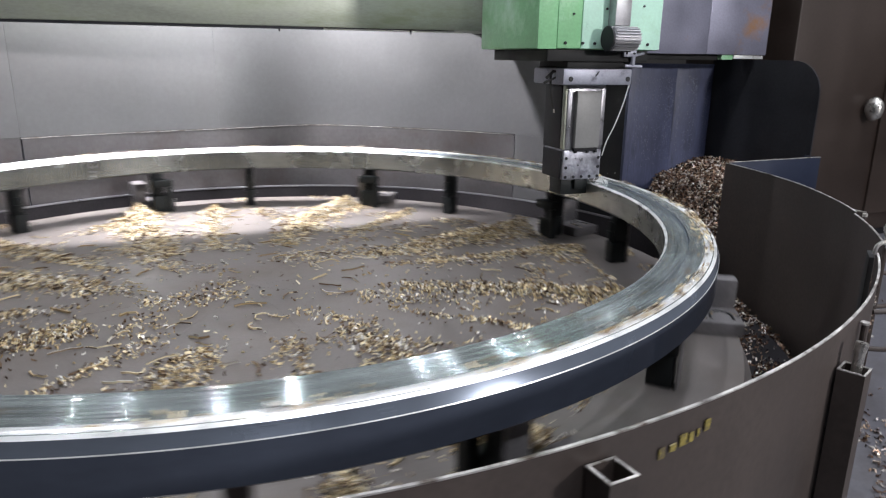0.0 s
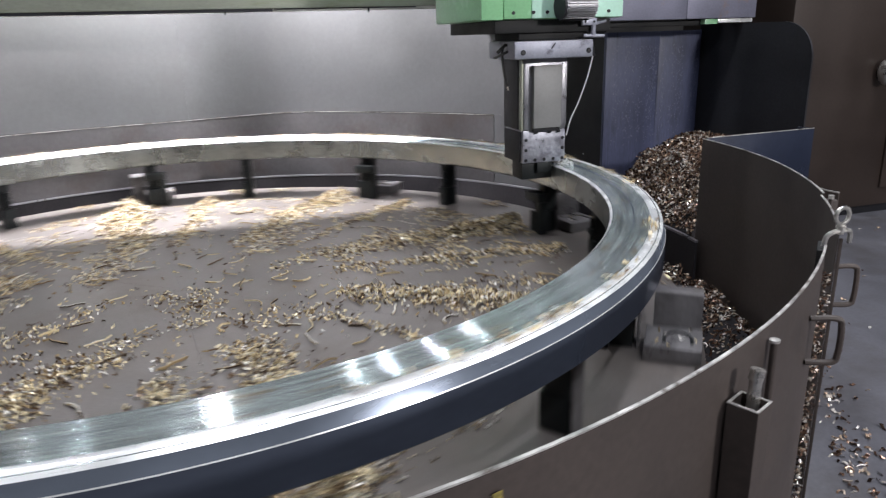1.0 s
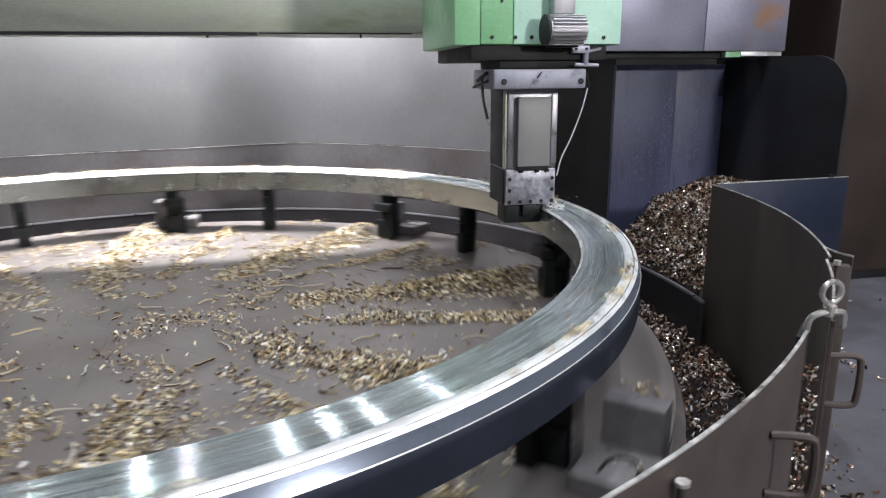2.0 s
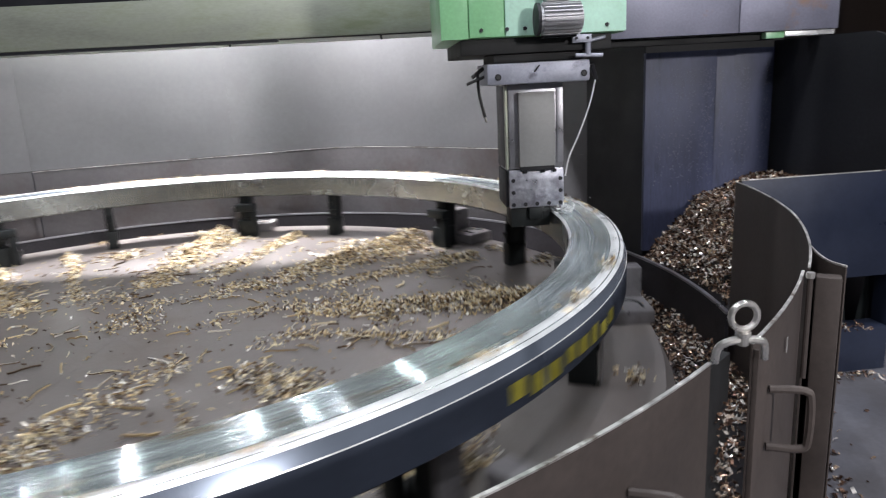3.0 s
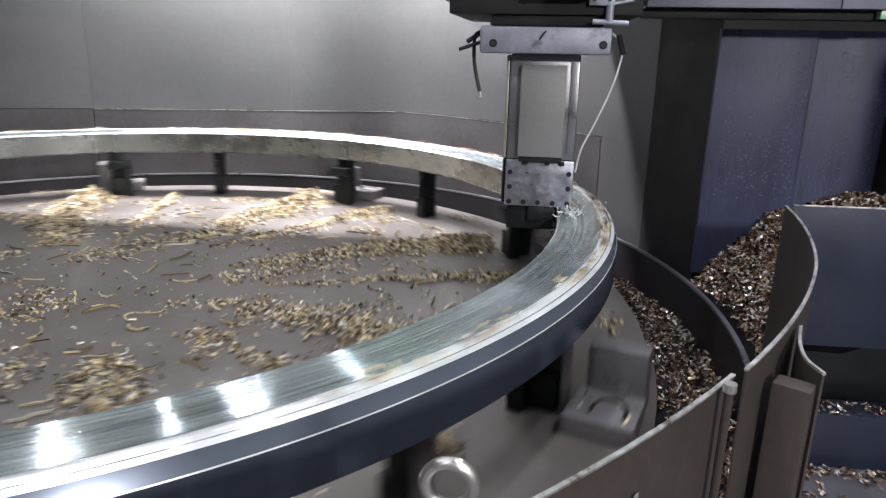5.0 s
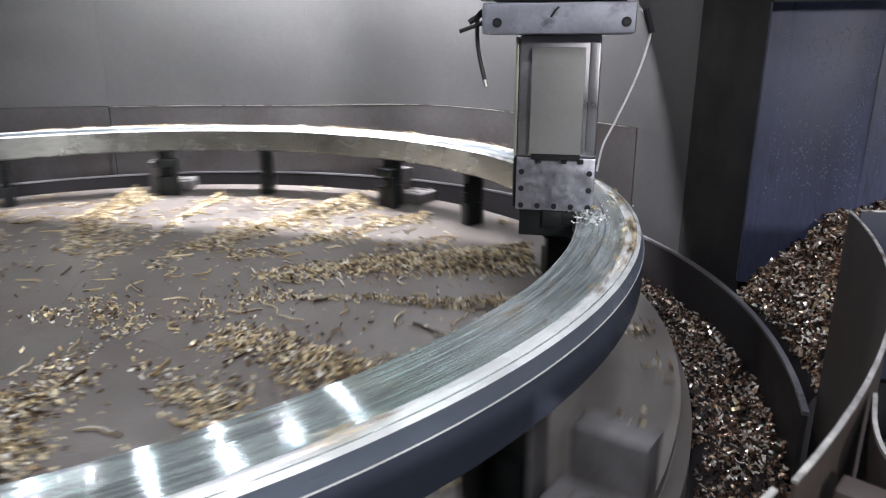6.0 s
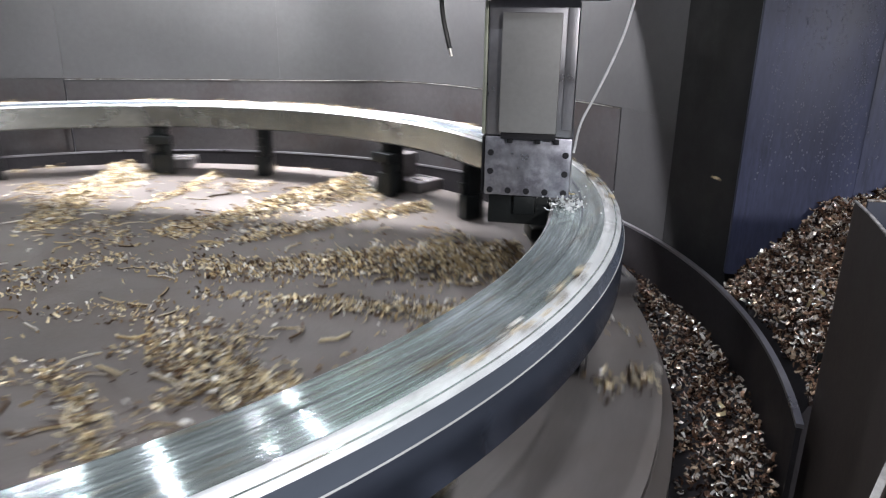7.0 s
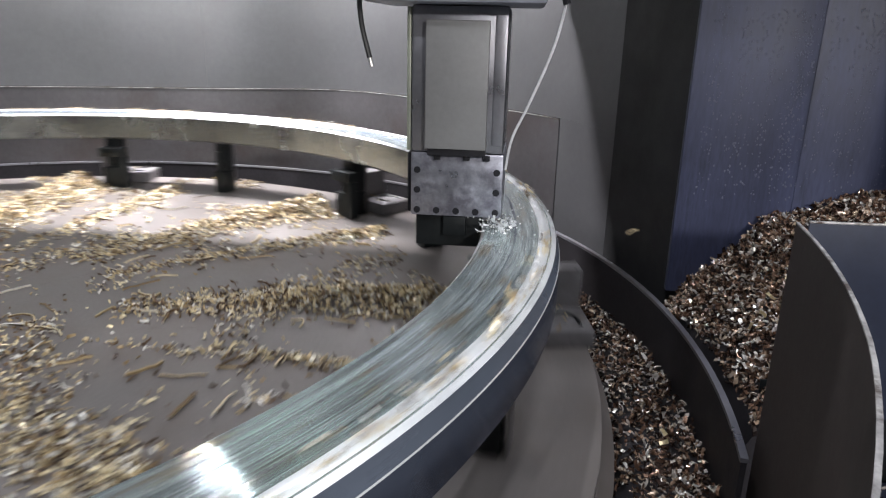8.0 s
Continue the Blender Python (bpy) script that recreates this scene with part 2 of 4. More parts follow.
# ---- chips ----
def chip_shapes(count, rng):
    """Small curled chips: each an arc of flat strip with thickness. Returns vertices of each shape and the faces."""
    shapes = []
    n = 4
    for _ in range(count):
        turn = rng.uniform(0.9, 3.4)
        length = rng.uniform(0.5, 1.15)
        w0, w1 = rng.uniform(0.20, 0.42), rng.uniform(0.14, 0.38)
        th = rng.uniform(0.05, 0.09)
        skew = rng.uniform(-0.25, 0.25)
        R = length / turn
        vs = []
        for i in range(n):
            f = i / (n - 1) - 0.5
            a = f * turn
            w = w0 + (w1 - w0) * (f + 0.5)
            cx, cz = R * math.sin(a), R * (1 - math.cos(a))
            nx, nz = -math.sin(a), math.cos(a)
            for s, h in ((-1, 0), (1, 0), (1, 1), (-1, 1)):
                vs.append((cx + nx * th * h, s * w / 2 + skew * f, cz + nz * th * h))
        shapes.append(np.array(vs))
    faces = []
    for i in range(n - 1):
        for k in range(4):
            faces.append((i * 4 + k, i * 4 + (k + 1) % 4, i * 4 + 4 + (k + 1) % 4, i * 4 + 4 + k))
    faces += [(3, 2, 1, 0), (n * 4 - 4, n * 4 - 3, n * 4 - 2, n * 4 - 1)]
    return shapes, np.array(faces)


def turned_marks(m, depth, residue, rough_lo, rough_hi, groove):
    """Concentric tool marks that break up round the ring, wet and dry in turn, and rubbed-in residue near the rim."""
    nt = m.node_tree
    N, L = nt.nodes, nt.links
    b = N["Principled BSDF"]

    def vmath(op, a, c=None):
        n = N.new("ShaderNodeVectorMath")
        n.operation = op
        L.new(a, n.inputs[0])
        if isinstance(c, bpy.types.NodeSocket):
            L.new(c, n.inputs[1])
        elif c is not None:
            n.inputs[1].default_value = c
        return n

    def spread(fac, lo, hi, a, c):
        r = N.new("ShaderNodeMapRange")
        for i, v in enumerate((lo, hi, a, c)):
            r.inputs[i + 1].default_value = v
        L.new(fac, r.inputs[0])
        return r.outputs[0]

    tc = N.new("ShaderNodeTexCoord")
    flat = vmath("MULTIPLY", tc.outputs["Object"], (1, 1, 0)).outputs[0]
    radius = vmath("LENGTH", flat).outputs["Value"]
    round_dir = vmath("NORMALIZE", flat).outputs[0]

    def polar_noise(along, across, detail, dist=0.0):
        up = N.new("ShaderNodeCombineXYZ")
        k = N.new("ShaderNodeMath")
        k.operation = "MULTIPLY"
        k.inputs[1].default_value = across
        L.new(radius, k.inputs[0])
        L.new(k.outputs[0], up.inputs[2])
        v = vmath("ADD", vmath("MULTIPLY", round_dir, (along, along, 0)).outputs[0], up.outputs[0])
        n = N.new("ShaderNodeTexNoise")
        n.inputs["Scale"].default_value, n.inputs["Detail"].default_value = 1.0, detail
        n.inputs["Roughness"].default_value = 0.65
        L.new(v.outputs[0], n.inputs["Vector"])
        return n.outputs["Fac"]

    def mix(kind, fac, a, c):
        x = N.new("ShaderNodeMix")
        x.data_type, x.blend_type = "RGBA", kind
        for socket, v in ((x.inputs[0], fac), (x.inputs[6], a), (x.inputs[7], c)):
            if isinstance(v, bpy.types.NodeSocket):
                L.new(v, socket)
            else:
                socket.default_value = v
        return x.outputs[2]

    marks = polar_noise(7.0, 150, 5)
    wet = polar_noise(9.0, 26, 4)
    colour = b.inputs["Base Color"].links[0].from_socket
    colour = mix("MULTIPLY", 1.0, colour, spread(marks, 0.32, 0.68, 1 - depth, 1 + depth))
    colour = mix("MULTIPLY", 1.0, colour, spread(wet, 0.35, 0.65, 1 - depth * 0.45, 1 + depth * 0.35))
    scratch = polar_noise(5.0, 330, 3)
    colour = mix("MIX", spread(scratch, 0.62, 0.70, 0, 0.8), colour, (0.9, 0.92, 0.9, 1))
    clump = polar_noise(16.0, 34, 6)
    colour = mix("MIX", spread(clump, 0.575, 0.66, 0, residue), colour, (0.42, 0.34, 0.22, 1))
    L.new(colour, b.inputs["Base Color"])
    L.new(spread(wet, 0.35, 0.65, rough_lo, rough_hi), b.inputs["Roughness"])
    # the turned grooves lean inwards or outwards only, and spread the lamps' reflections that way
    fine = N.new("ShaderNodeMath")
    fine.operation = "MULTIPLY"
    fine.inputs[1].default_value = 4000.0
    L.new(radius, fine.inputs[0])
    cell = N.new("ShaderNodeMath")
    cell.operation = "FLOOR"
    L.new(fine.outputs[0], cell.inputs[0])
    white = N.new("ShaderNodeTexWhiteNoise")
    white.noise_dimensions = "1D"
    L.new(cell.outputs[0], white.inputs["W"])
    slope = N.new("ShaderNodeVectorMath")
    slope.operation = "SCALE"
    L.new(round_dir, slope.inputs[0])
    L.new(spread(white.outputs["Value"], 0.0, 1.0, -groove, groove), slope.inputs["Scale"])
    lean = vmath("NORMALIZE", vmath("ADD", slope.outputs[0], (0, 0, 1)).outputs[0])
    to_world = N.new("ShaderNodeVectorTransform")
    to_world.vector_type, to_world.convert_from, to_world.convert_to = "NORMAL", "OBJECT", "WORLD"
    L.new(lean.outputs[0], to_world.inputs[0])
    L.new(to_world.outputs[0], b.inputs["Normal"])
    b.inputs["Anisotropic"].default_value, b.inputs["Anisotropic Rotation"].default_value = 1.0, 0.25
    tg = N.new("ShaderNodeTangent")
    tg.direction_type, tg.axis = "RADIAL", "Z"
    L.new(tg.outputs[0], b.inputs["Tangent"])


for dull in (M_DARKSHEET, M_DARK):
    dull.node_tree.nodes["Principled BSDF"].inputs["Specular IOR Level"].default_value = 0.22
turned_marks(M_RING, 0.52, 0.85, 0.11, 0.15, 0.95)

CHIP_RNG = np.random.default_rng(7)
SHAPES, CHIP_FACES = chip_shapes(40, CHIP_RNG)


def chip_mesh(name, places, sizes, tumble, material, headings=None):
    """One mesh of many chips lying at places."""
    rng = CHIP_RNG
    V, F = [], []
    for i, p in enumerate(places):
        s = SHAPES[rng.integers(len(SHAPES))] * sizes[i]
        az = headings[i] if headings is not None else rng.uniform(0, math.tau)
        m = np.array(Euler((rng.normal(0, tumble) + (math.pi if rng.random() < 0.5 else 0), rng.normal(0, tumble * 0.6), az)).to_matrix())
        s = s @ m.T
        s = s - [0, 0, s[:, 2].min() * (0.85 if tumble < 0.9 else 0.5)]
        V.append(s + p)
        F.append(CHIP_FACES + len(s) * i)
    me = bpy.data.meshes.new(name)
    me.from_pydata(np.concatenate(V).tolist(), [], np.concatenate(F).tolist())
    me.materials.append(material)
    return new(name, me)


# ---- the hall ----
def build_hall():
    tagged(one_box("floor", -9, 10, -8, 9, -0.2, 0.0, M_FLOOR, bevel=0), "grey oily concrete shop floor with scattered steel chips", "floor", kind="structure")
    for name, b in (("wall_north", (-9, 10, 8.8, 9, 0, 6.2)), ("wall_south", (-9, 10, -8, -7.8, 0, 6.2)),
                    ("wall_west", (-9, -8.8, -7.8, 8.8, 0, 6.2)), ("wall_east", (9.8, 10, -7.8, 8.8, 0, 6.2))):
        tagged(one_box(name, *b, M_HALL, bevel=0), "dim grey workshop hall wall", "wall", kind="structure")
    tagged(one_box("ceiling", -9, 10, -8, 9, 6.2, 6.4, M_HALL, bevel=0), "dim grey workshop hall ceiling", "ceiling", kind="structure")


build_hall()


# ---- machine: enclosure, rail, column ----
def slab(bm, p, q, z0, z1, thick):
    """An upright sheet from p to q in plan, thick to the left of its way."""
    p, q = Vector((*p, 0)), Vector((*q, 0))
    n = Vector((0, 0, 1)).cross(q - p).normalized() * thick
    a, b, c, d = p, q, q + n, p + n
    lo = [bm.verts.new(v + Vector((0, 0, z0))) for v in (a, b, c, d)]
    hi = [bm.verts.new(v + Vector((0, 0, z1))) for v in (a, b, c, d)]
    bm.faces.new(lo[::-1])
    bm.faces.new(hi)
    for i in range(4):
        bm.faces.new((lo[i], lo[(i + 1) % 4], hi[(i + 1) % 4], hi[i]))


WALL = [(-3.9, 0.9), (-1.33, 2.16), (0.0, 2.53), (0.81, 2.70), (1.55, 2.20), (2.15, 1.58), (2.512, 0.65)]


def strip(bm, line, z0, z1, thick):
    """An upright sheet along a line in plan, thick to the left of its way."""
    cols = []
    for i, p in enumerate(line):
        d = (line[min(i + 1, len(line) - 1)] - line[max(i - 1, 0)]).normalized()
        n = Vector((-d.y, d.x, 0)) * thick
        cols.append([bm.verts.new(Vector((p.x, p.y, z)) + o) for o in (Vector(), n) for z in (z0, z1)])
    for a, b in zip(cols, cols[1:]):
        for f in ((a[0], b[0], b[1], a[1]), (a[2], a[3], b[3], b[2]), (a[1], b[1], b[3], a[3]), (a[0], a[2], b[2], b[0])):
            bm.faces.new(f).smooth = True
    bm.faces.new((cols[0][0], cols[0][1], cols[0][3], cols[0][2]))
    bm.faces.new((cols[-1][0], cols[-1][2], cols[-1][3], cols[-1][1]))
    bmesh.ops.recalc_face_normals(bm, faces=bm.faces[:])


def build_enclosure():
    wall = empty("enclosure_wall", pose(0, 0, 0), "satin steel sheet splash enclosure behind the rotary table", "enclosure wall")
    line = smooth_path([(x, y, 0) for x, y in WALL], 8)

    def run(i, j, shift, gap=0.002):
        pts = [p.copy() for p in line[i:j + 1]]
        out = []
        for k, p in enumerate(pts):
            d = (pts[min(k + 1, len(pts) - 1)] - pts[max(k - 1, 0)]).normalized()
            q = p + Vector((-d.y, d.x, 0)) * shift
            out.append(q + d * (gap if k == 0 else -gap if k == len(pts) - 1 else 0))
        return out

    for i, j in ((0, 8), (8, 16), (16, 44)):
        bm = bmesh.new()
        strip(bm, run(i, j, 0.016, 0.0006), ZR + 0.098, ZR + 1.35, 0.004)
        part("upper_panel", bm, M_WALL, wall)
    for i, j in ((0, 8), (8, 40)):
        bm = bmesh.new()
        strip(bm, run(i, j, 0.012), 0.0, ZR + (0.09 if i == 8 else 0.094), 0.0035)
        part("skirt_panel", bm, M_SKIRT, wall, "stained lower steel sheet")
    bm = bmesh.new()
    strip(bm, run(40, 44, 0.016, 0.0006), 0.0, ZR + 0.0977, 0.004)
    part("end_panel", bm, M_WALL, wall)
    # same wall sheet, the rail's shadow put into its black colour
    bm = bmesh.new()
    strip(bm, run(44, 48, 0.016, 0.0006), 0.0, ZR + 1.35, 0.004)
    part("end_panel", bm, M_BLACK, wall, "end sheet coloured black for the rail's shadow")
    for i, j in ((8, 40),):
        bm = bmesh.new()
        strip(bm, run(i, j, 0.009), ZR + 0.0905, ZR + 0.0935, 0.009)
        part("ledge", bm, M_EDGE, wall, "bright folded sheet edge")
    for i in (8,):
        c = line[i] * 0.998
        bm = bmesh.new()
        rod(bm, (c.x, c.y, 0.05), (c.x, c.y, ZR + 0.09), 0.004, 8)
        part("joint_strap", bm, M_DARK, wall, "dark vertical joint")


build_enclosure()


def build_rail():
    rail = empty("cross_rail", pose(0, 1.2, ZR + 0.845), "ground steel cross rail over the table, green reflections in its colour", "machine rail")
    one_box("slideway", -4.2, 2.2, 0.0, 0.52, 0.0, 0.235, M_RAIL, rail, 0.004)
    one_box("rail_body", -4.2, 2.2, 0.03, 0.50, 0.236, 1.15, M_DARK, rail, 0.01, "grimy black rail casting")
    # thin dark strips draw the shadow line along the rail's lower edge
    one_box("wiper_strip", -4.2, 0.62, 0.004, 0.05, -0.016, -0.001, M_DARK, rail, 0.002, "black strip for the shadow line under the rail")
    one_box("wiper_strip", 0.63, 1.5, 0.006, 0.05, -0.006, -0.001, M_DARK, rail, 0.002, "black strip for the shadow line under the rail")
    for x in (-1.6, 0.35, 1.2):
        bm = bmesh.new()
        rod(bm, (x, 0.03, -0.03), (x, 0.03, -0.016 if x < 0.6 else -0.006), 0.006, 8)
        part("screw", bm, M_DARK, rail)

    side = empty("side_rail", pose(2.17, 0.3, ZR + 0.71), "violet grey slideway end with a rusty patch", "machine rail")
    one_box("slideway", 0.01, 0.66, 0.0, 0.12, 0.0, 0.62, M_RAILR, side, 0.004)
    one_box("slideway", 0.664, 1.13, 0.003, 0.12, 0.0, 0.62, M_RAILR, side, 0.004, "rust-stained slideway end")
    one_box("drip_ledge", 0.80, 0.885, 0.02, 0.1, -0.03, -0.002, M_GREEN, side, 0.002, "pale green painted ledge")
    # the ledge's lit stretch, brightness given by the pale material
    one_box("drip_ledge", 0.89, 1.125, 0.02, 0.1, -0.024, -0.002, M_BRIGHT, side, 0.002, "lit ledge end, its brightness put into the colour")
    # added box that fills the gap with the dark seen through it
    one_box("underside", 0.0, 0.86, 0.06, 0.13, -0.035, -0.003, M_BLACK, side, 0.004, "added black box for the dark gap under the slideway")

    column = empty("machine_column", pose(2.522, 0.632, 0), "blue-grey painted machine column wet with coolant", "machine column")
    one_box("front_plate", 0.0, 0.3675, 0.0, 0.03, ZR - 0.372, ZR + 0.65, M_BLUE, column, 0.0015)
    one_box("front_plate", 0.3685, 0.667, 0.0012, 0.03, 0.0, ZR + 0.65, M_BLUE, column, 0.0015)
    one_box("plate_foot", 0.085, 0.3675, 0.003, 0.03, 0.0, ZR - 0.374, M_BLUE, column, 0.004)
    # coolant drops running down the plate in files
    rng = random.Random(17)
    bm = bmesh.new()
    files = [rng.uniform(0.05, 0.42) for _ in range(13)] + [rng.uniform(0.46, 0.65) for _ in range(6)]
    for _ in range(1000):
        x = rng.choice(files) + rng.gauss(0, 0.011)
        z = ZR + 0.62 * rng.random() ** 0.75 - 0.05
        if not 0.01 < x < 0.655 or z > ZR + 0.64:
            continue
        r = rng.uniform(0.0012, 0.0032)
        bmesh.ops.create_icosphere(bm, subdivisions=1, radius=1, matrix=Matrix.LocRotScale((x, -0.0002 if x < 0.368 else 0.001, z), None, (r, r * 0.8, r * rng.uniform(1.0, 1.9))))
    tagged(part("coolant_drops", bm, M_DROP, column, smooth=True), "small clear coolant drops", kind="stuff")
    one_box("column_body", 0.10, 0.662, 0.032, 1.2, 0.0, ZR + 0.645, M_DARK, column, 0.01, "dark column side")
    # unseen block, added to keep the work lamp off the right wall
    one_box("column_head", -0.62, 0.94, 0.29, 1.7, ZR + 0.85, ZR + 1.75, M_DARK, column, 0.01, "unseen block that shades the enclosure's right end")

    # dark side sheet running forward from the column, its front upper corner rounded
    side_run, high, rad = 0.83, 1.40, 0.20
    pts = [(0, 0), (side_run, 0), (side_run, high - rad)]
    pts += [(side_run - rad + rad * math.cos(radians(a)), high - rad + rad * math.sin(radians(a))) for a in range(10, 91, 10)] + [(0, high)]
    bm = bmesh.new()
    lo = [bm.verts.new((x, 0, z)) for x, z in pts]
    hi = [bm.verts.new((x, 0.012, z)) for x, z in pts]
    bm.faces.new(lo)
    bm.faces.new(hi[::-1])
    for i in range(len(pts)):
        k = (i + 1) % len(pts)
        bm.faces.new((lo[k], lo[i], hi[i], hi[k]))
    bmesh.ops.recalc_face_normals(bm, faces=bm.faces[:])
    ob = part("side_sheet", bm, M_DARK)
    ob.matrix_world = pose(3.196, 0.655, 0, 0, 0, -84.0)
    tagged(ob, "dark grey side sheet with a rounded corner beside the column", "panel")
    cab = empty("control_cabinet", pose(3.95, 0.7, 0), "dim brown painted machine cabinet with a pale knob", "cabinet")
    one_box("body", 0, 2.2, 0, 1.2, 0.06, 2.6, M_HALLWARM, cab, 0.02)
    one_box("plinth", 0.03, 2.17, 0.03, 1.17, 0, 0.06, M_DARK, cab, 0.004)
    one_box("door", 0.95, 2.1, -0.02, -0.001, 0.2, 2.4, M_HALLWARM, cab, 0.006)
    bm = bmesh.new()
    bmesh.ops.create_uvsphere(bm, u_segments=20, v_segments=12, radius=0.07, matrix=Matrix.Translation((0.79, -0.075, 1.05)) @ Matrix.Diagonal((0.8, 1, 1.3, 1)))
    part("knob", bm, M_ZINC, cab, "pale round knob", True)


build_rail()


# ---- saddle, ram and tool ----
def build_saddle():
    s = empty("saddle", pose(1.5, -0.12, ZR + 0.72), "mint green enamelled saddle housing above the ram", "machine saddle")
    one_box("housing", -0.05, 0.67, 0.012, 0.74, 0.0, 0.95, M_GREEN, s, 0.012)
    one_box("front_panel", 0.055, 0.19, 0.0, 0.012, 0.004, 0.94, M_GREEN, s, 0.003)
    one_box("front_panel", 0.194, 0.40, 0.0, 0.012, 0.004, 0.94, M_MINT, s, 0.003)
    one_box("front_panel", 0.404, 0.668, 0.0, 0.012, 0.004, 0.94, M_MINT, s, 0.003)
    one_box("side_strip", -0.056, 0.05, -0.004, 0.011, 0.0, 0.94, M_GREEN, s, 0.003)
    one_box("bellows_box", 0.02, 0.62, 0.03, 0.7, -0.06, -0.001, M_BLACK, s, 0.006, "black underside cover")
    for i, x in enumerate((0.10, 0.20, 0.27, 0.59)):
        bm = bmesh.new()
        rod(bm, (x, 0.002, 0.03), (x, -0.007, 0.03), 0.008, 6)
        part("bolt", bm, M_DARK, s, "black hexagon bolt")
    for x, z in ((0.14, 0.17), (0.33, 0.20), (0.55, 0.22)):
        bm = bmesh.new()
        rod(bm, (x, 0.002, z), (x, -0.006, z), 0.006, 6)
        part("bolt", bm, M_DARK, s, "black hexagon bolt")
    # feed motor with lengthwise fins
    motor = empty("feed_motor", pose(1.81, -0.19, ZR + 0.775), "grey finned aluminium feed motor on the saddle", "motor")
    bm = bmesh.new()
    rod(bm, (0.0, 0, 0), (0.16, 0, 0), 0.046, 24)
    part("motor_body", bm, M_MOTOR, motor, smooth=False)
    for i in range(22):
        a = i / 22 * math.tau
        bm = bmesh.new()
        box(bm, 0.012, 0.155, -0.0022, 0.0022, 0.044, 0.060, 0.0, Matrix.Rotation(a, 4, "X"))
        part("fin", bm, M_MOTOR, motor)
    bm = bmesh.new()
    rod(bm, (-0.012, 0, 0), (0.0, 0, 0), 0.060, 24)
    part("end_bell", bm, M_DARK, motor, "dark end bell")
    one_box("terminal_box", 0.03, 0.12, 0.0, 0.069, 0.062, 0.34, M_MOTOR, motor, 0.005, "pale grey cable duct")
    one_box("bracket", 0.02, 0.15, 0.02, 0.069, -0.066, -0.045, M_DARK, motor, 0.003)

    neck = empty("ram_neck", pose(1.62, -0.088, ZR + 0.541), "grey cast ram clamp flange under the saddle", "machine flange")
    one_box("flange", 0.0, 0.415, 0.0, 0.34, 0.0, 0.084, M_FLANGE, neck, 0.012)
    one_box("neck_block", 0.03, 0.39, 0.02, 0.33, 0.086, 0.119, M_BLACK, neck, 0.006, "black neck block")
    for x in (0.044, 0.389):
        bm = bmesh.new()
        rod(bm, (x, 0.004, 0.031), (x, -0.003, 0.031), 0.013, 16)
        sc = part("socket_screw", bm, M_DARK, neck, "dark socket screw")
        bm = bmesh.new()
        rod(bm, (x, -0.003, 0.031), (x, -0.0045, 0.031), 0.007, 6)
        part("socket", bm, M_RUBBER, sc)
    # pipe fitting on the flange's end
    bm = bmesh.new()
    rod(bm, (0.40, -0.018, 0.100), (0.40, -0.018, 0.160), 0.012, 12)
    rod(bm, (0.35, -0.018, 0.100), (0.458, -0.018, 0.096), 0.008, 10)
    rod(bm, (0.395, -0.018, 0.150), (0.47, -0.010, 0.165), 0.007, 10)
    box(bm, 0.335, 0.412, -0.030, -0.014, 0.146, 0.178, 0.003)
    part("pipe_fitting", bm, M_FLANGE, neck, "grey pipe fitting")
    for x in (0.350, 0.396):
        bm = bmesh.new()
        rod(bm, (x, -0.029, 0.163), (x, -0.036, 0.163), 0.006, 6)
        part("nut", bm, M_DARK, neck)
    bm = bmesh.new()
    rod(bm, (0.19, -0.002, 0.045), (0.2, -0.006, 0.06), 0.003, 6)
    rod(bm, (0.2, -0.006, 0.06), (0.21, -0.002, 0.07), 0.003, 6)
    part("scratch_hook", bm, M_DARK, neck)

    ram = empty("ram", pose(1.716, 0.02, ZR + 0.02), "ground steel ram with a grey cover plate", "machine ram")
    one_box("ram_body", 0.0, 0.234, 0.0, 0.24, 0.168, 0.52, M_RAM, ram, 0.010)
    one_box("cover_plate", 0.040, 0.191, -0.034, -0.001, 0.182, 0.486, M_COVER, ram, 0.003, "plain grey cover plate")
    one_box("key_slot", 0.044, 0.19, -0.020, -0.002, 0.163, 0.180, M_DARK, ram, 0.002, "dark key slot")
    # added strip darkens the ram's side, which mirrors dark surroundings
    one_box("side_cover", -0.011, -0.001, 0.05, 0.236, 0.17, 0.515, M_DARK, ram, 0.002, "added dark strip for the ram side's dark reflection")
    one_box("side_cover", -0.011, -0.001, 0.004, 0.038, 0.17, 0.515, M_RAIL, ram, 0.002, "olive grey side strip")
    one_box("side_rib", 0.204, 0.232, -0.006, -0.001, 0.19, 0.50, M_RAM, ram, 0.002)
    head = one_box("tool_plate", -0.001, 0.236, 0.008, 0.235, 0.0, 0.166, M_PLATE, ram, 0.006, "steel tool plate marked by coolant")
    one_box("side_block", -0.013, -0.0015, 0.03, 0.23, 0.004, 0.160, M_DARK, head, 0.003)
    xs = [0.016, 0.067, 0.118, 0.169, 0.220]
    spots = [(x, 0.015) for x in xs] + [(0.016, 0.068), (0.220, 0.068), (0.016, 0.120), (0.220, 0.120)]
    for x, z in spots:
        bm = bmesh.new()
        rod(bm, (x, 0.012, z), (x, 0.0055, z), 0.0088, 14)
        part("socket_screw", bm, M_DARK, head, "dark socket screw")
    for x in (0.06, 0.135, 0.185):
        part_b = one_box("clamp_screw", x, x + 0.016, -0.006, 0.004, 0.150, 0.164, M_DARK, head, 0.002)

    tool = empty("turning_tool", pose(1.80, 0.06, ZR), "dark turning tool holder cutting the ring's top face", "cutting tool")
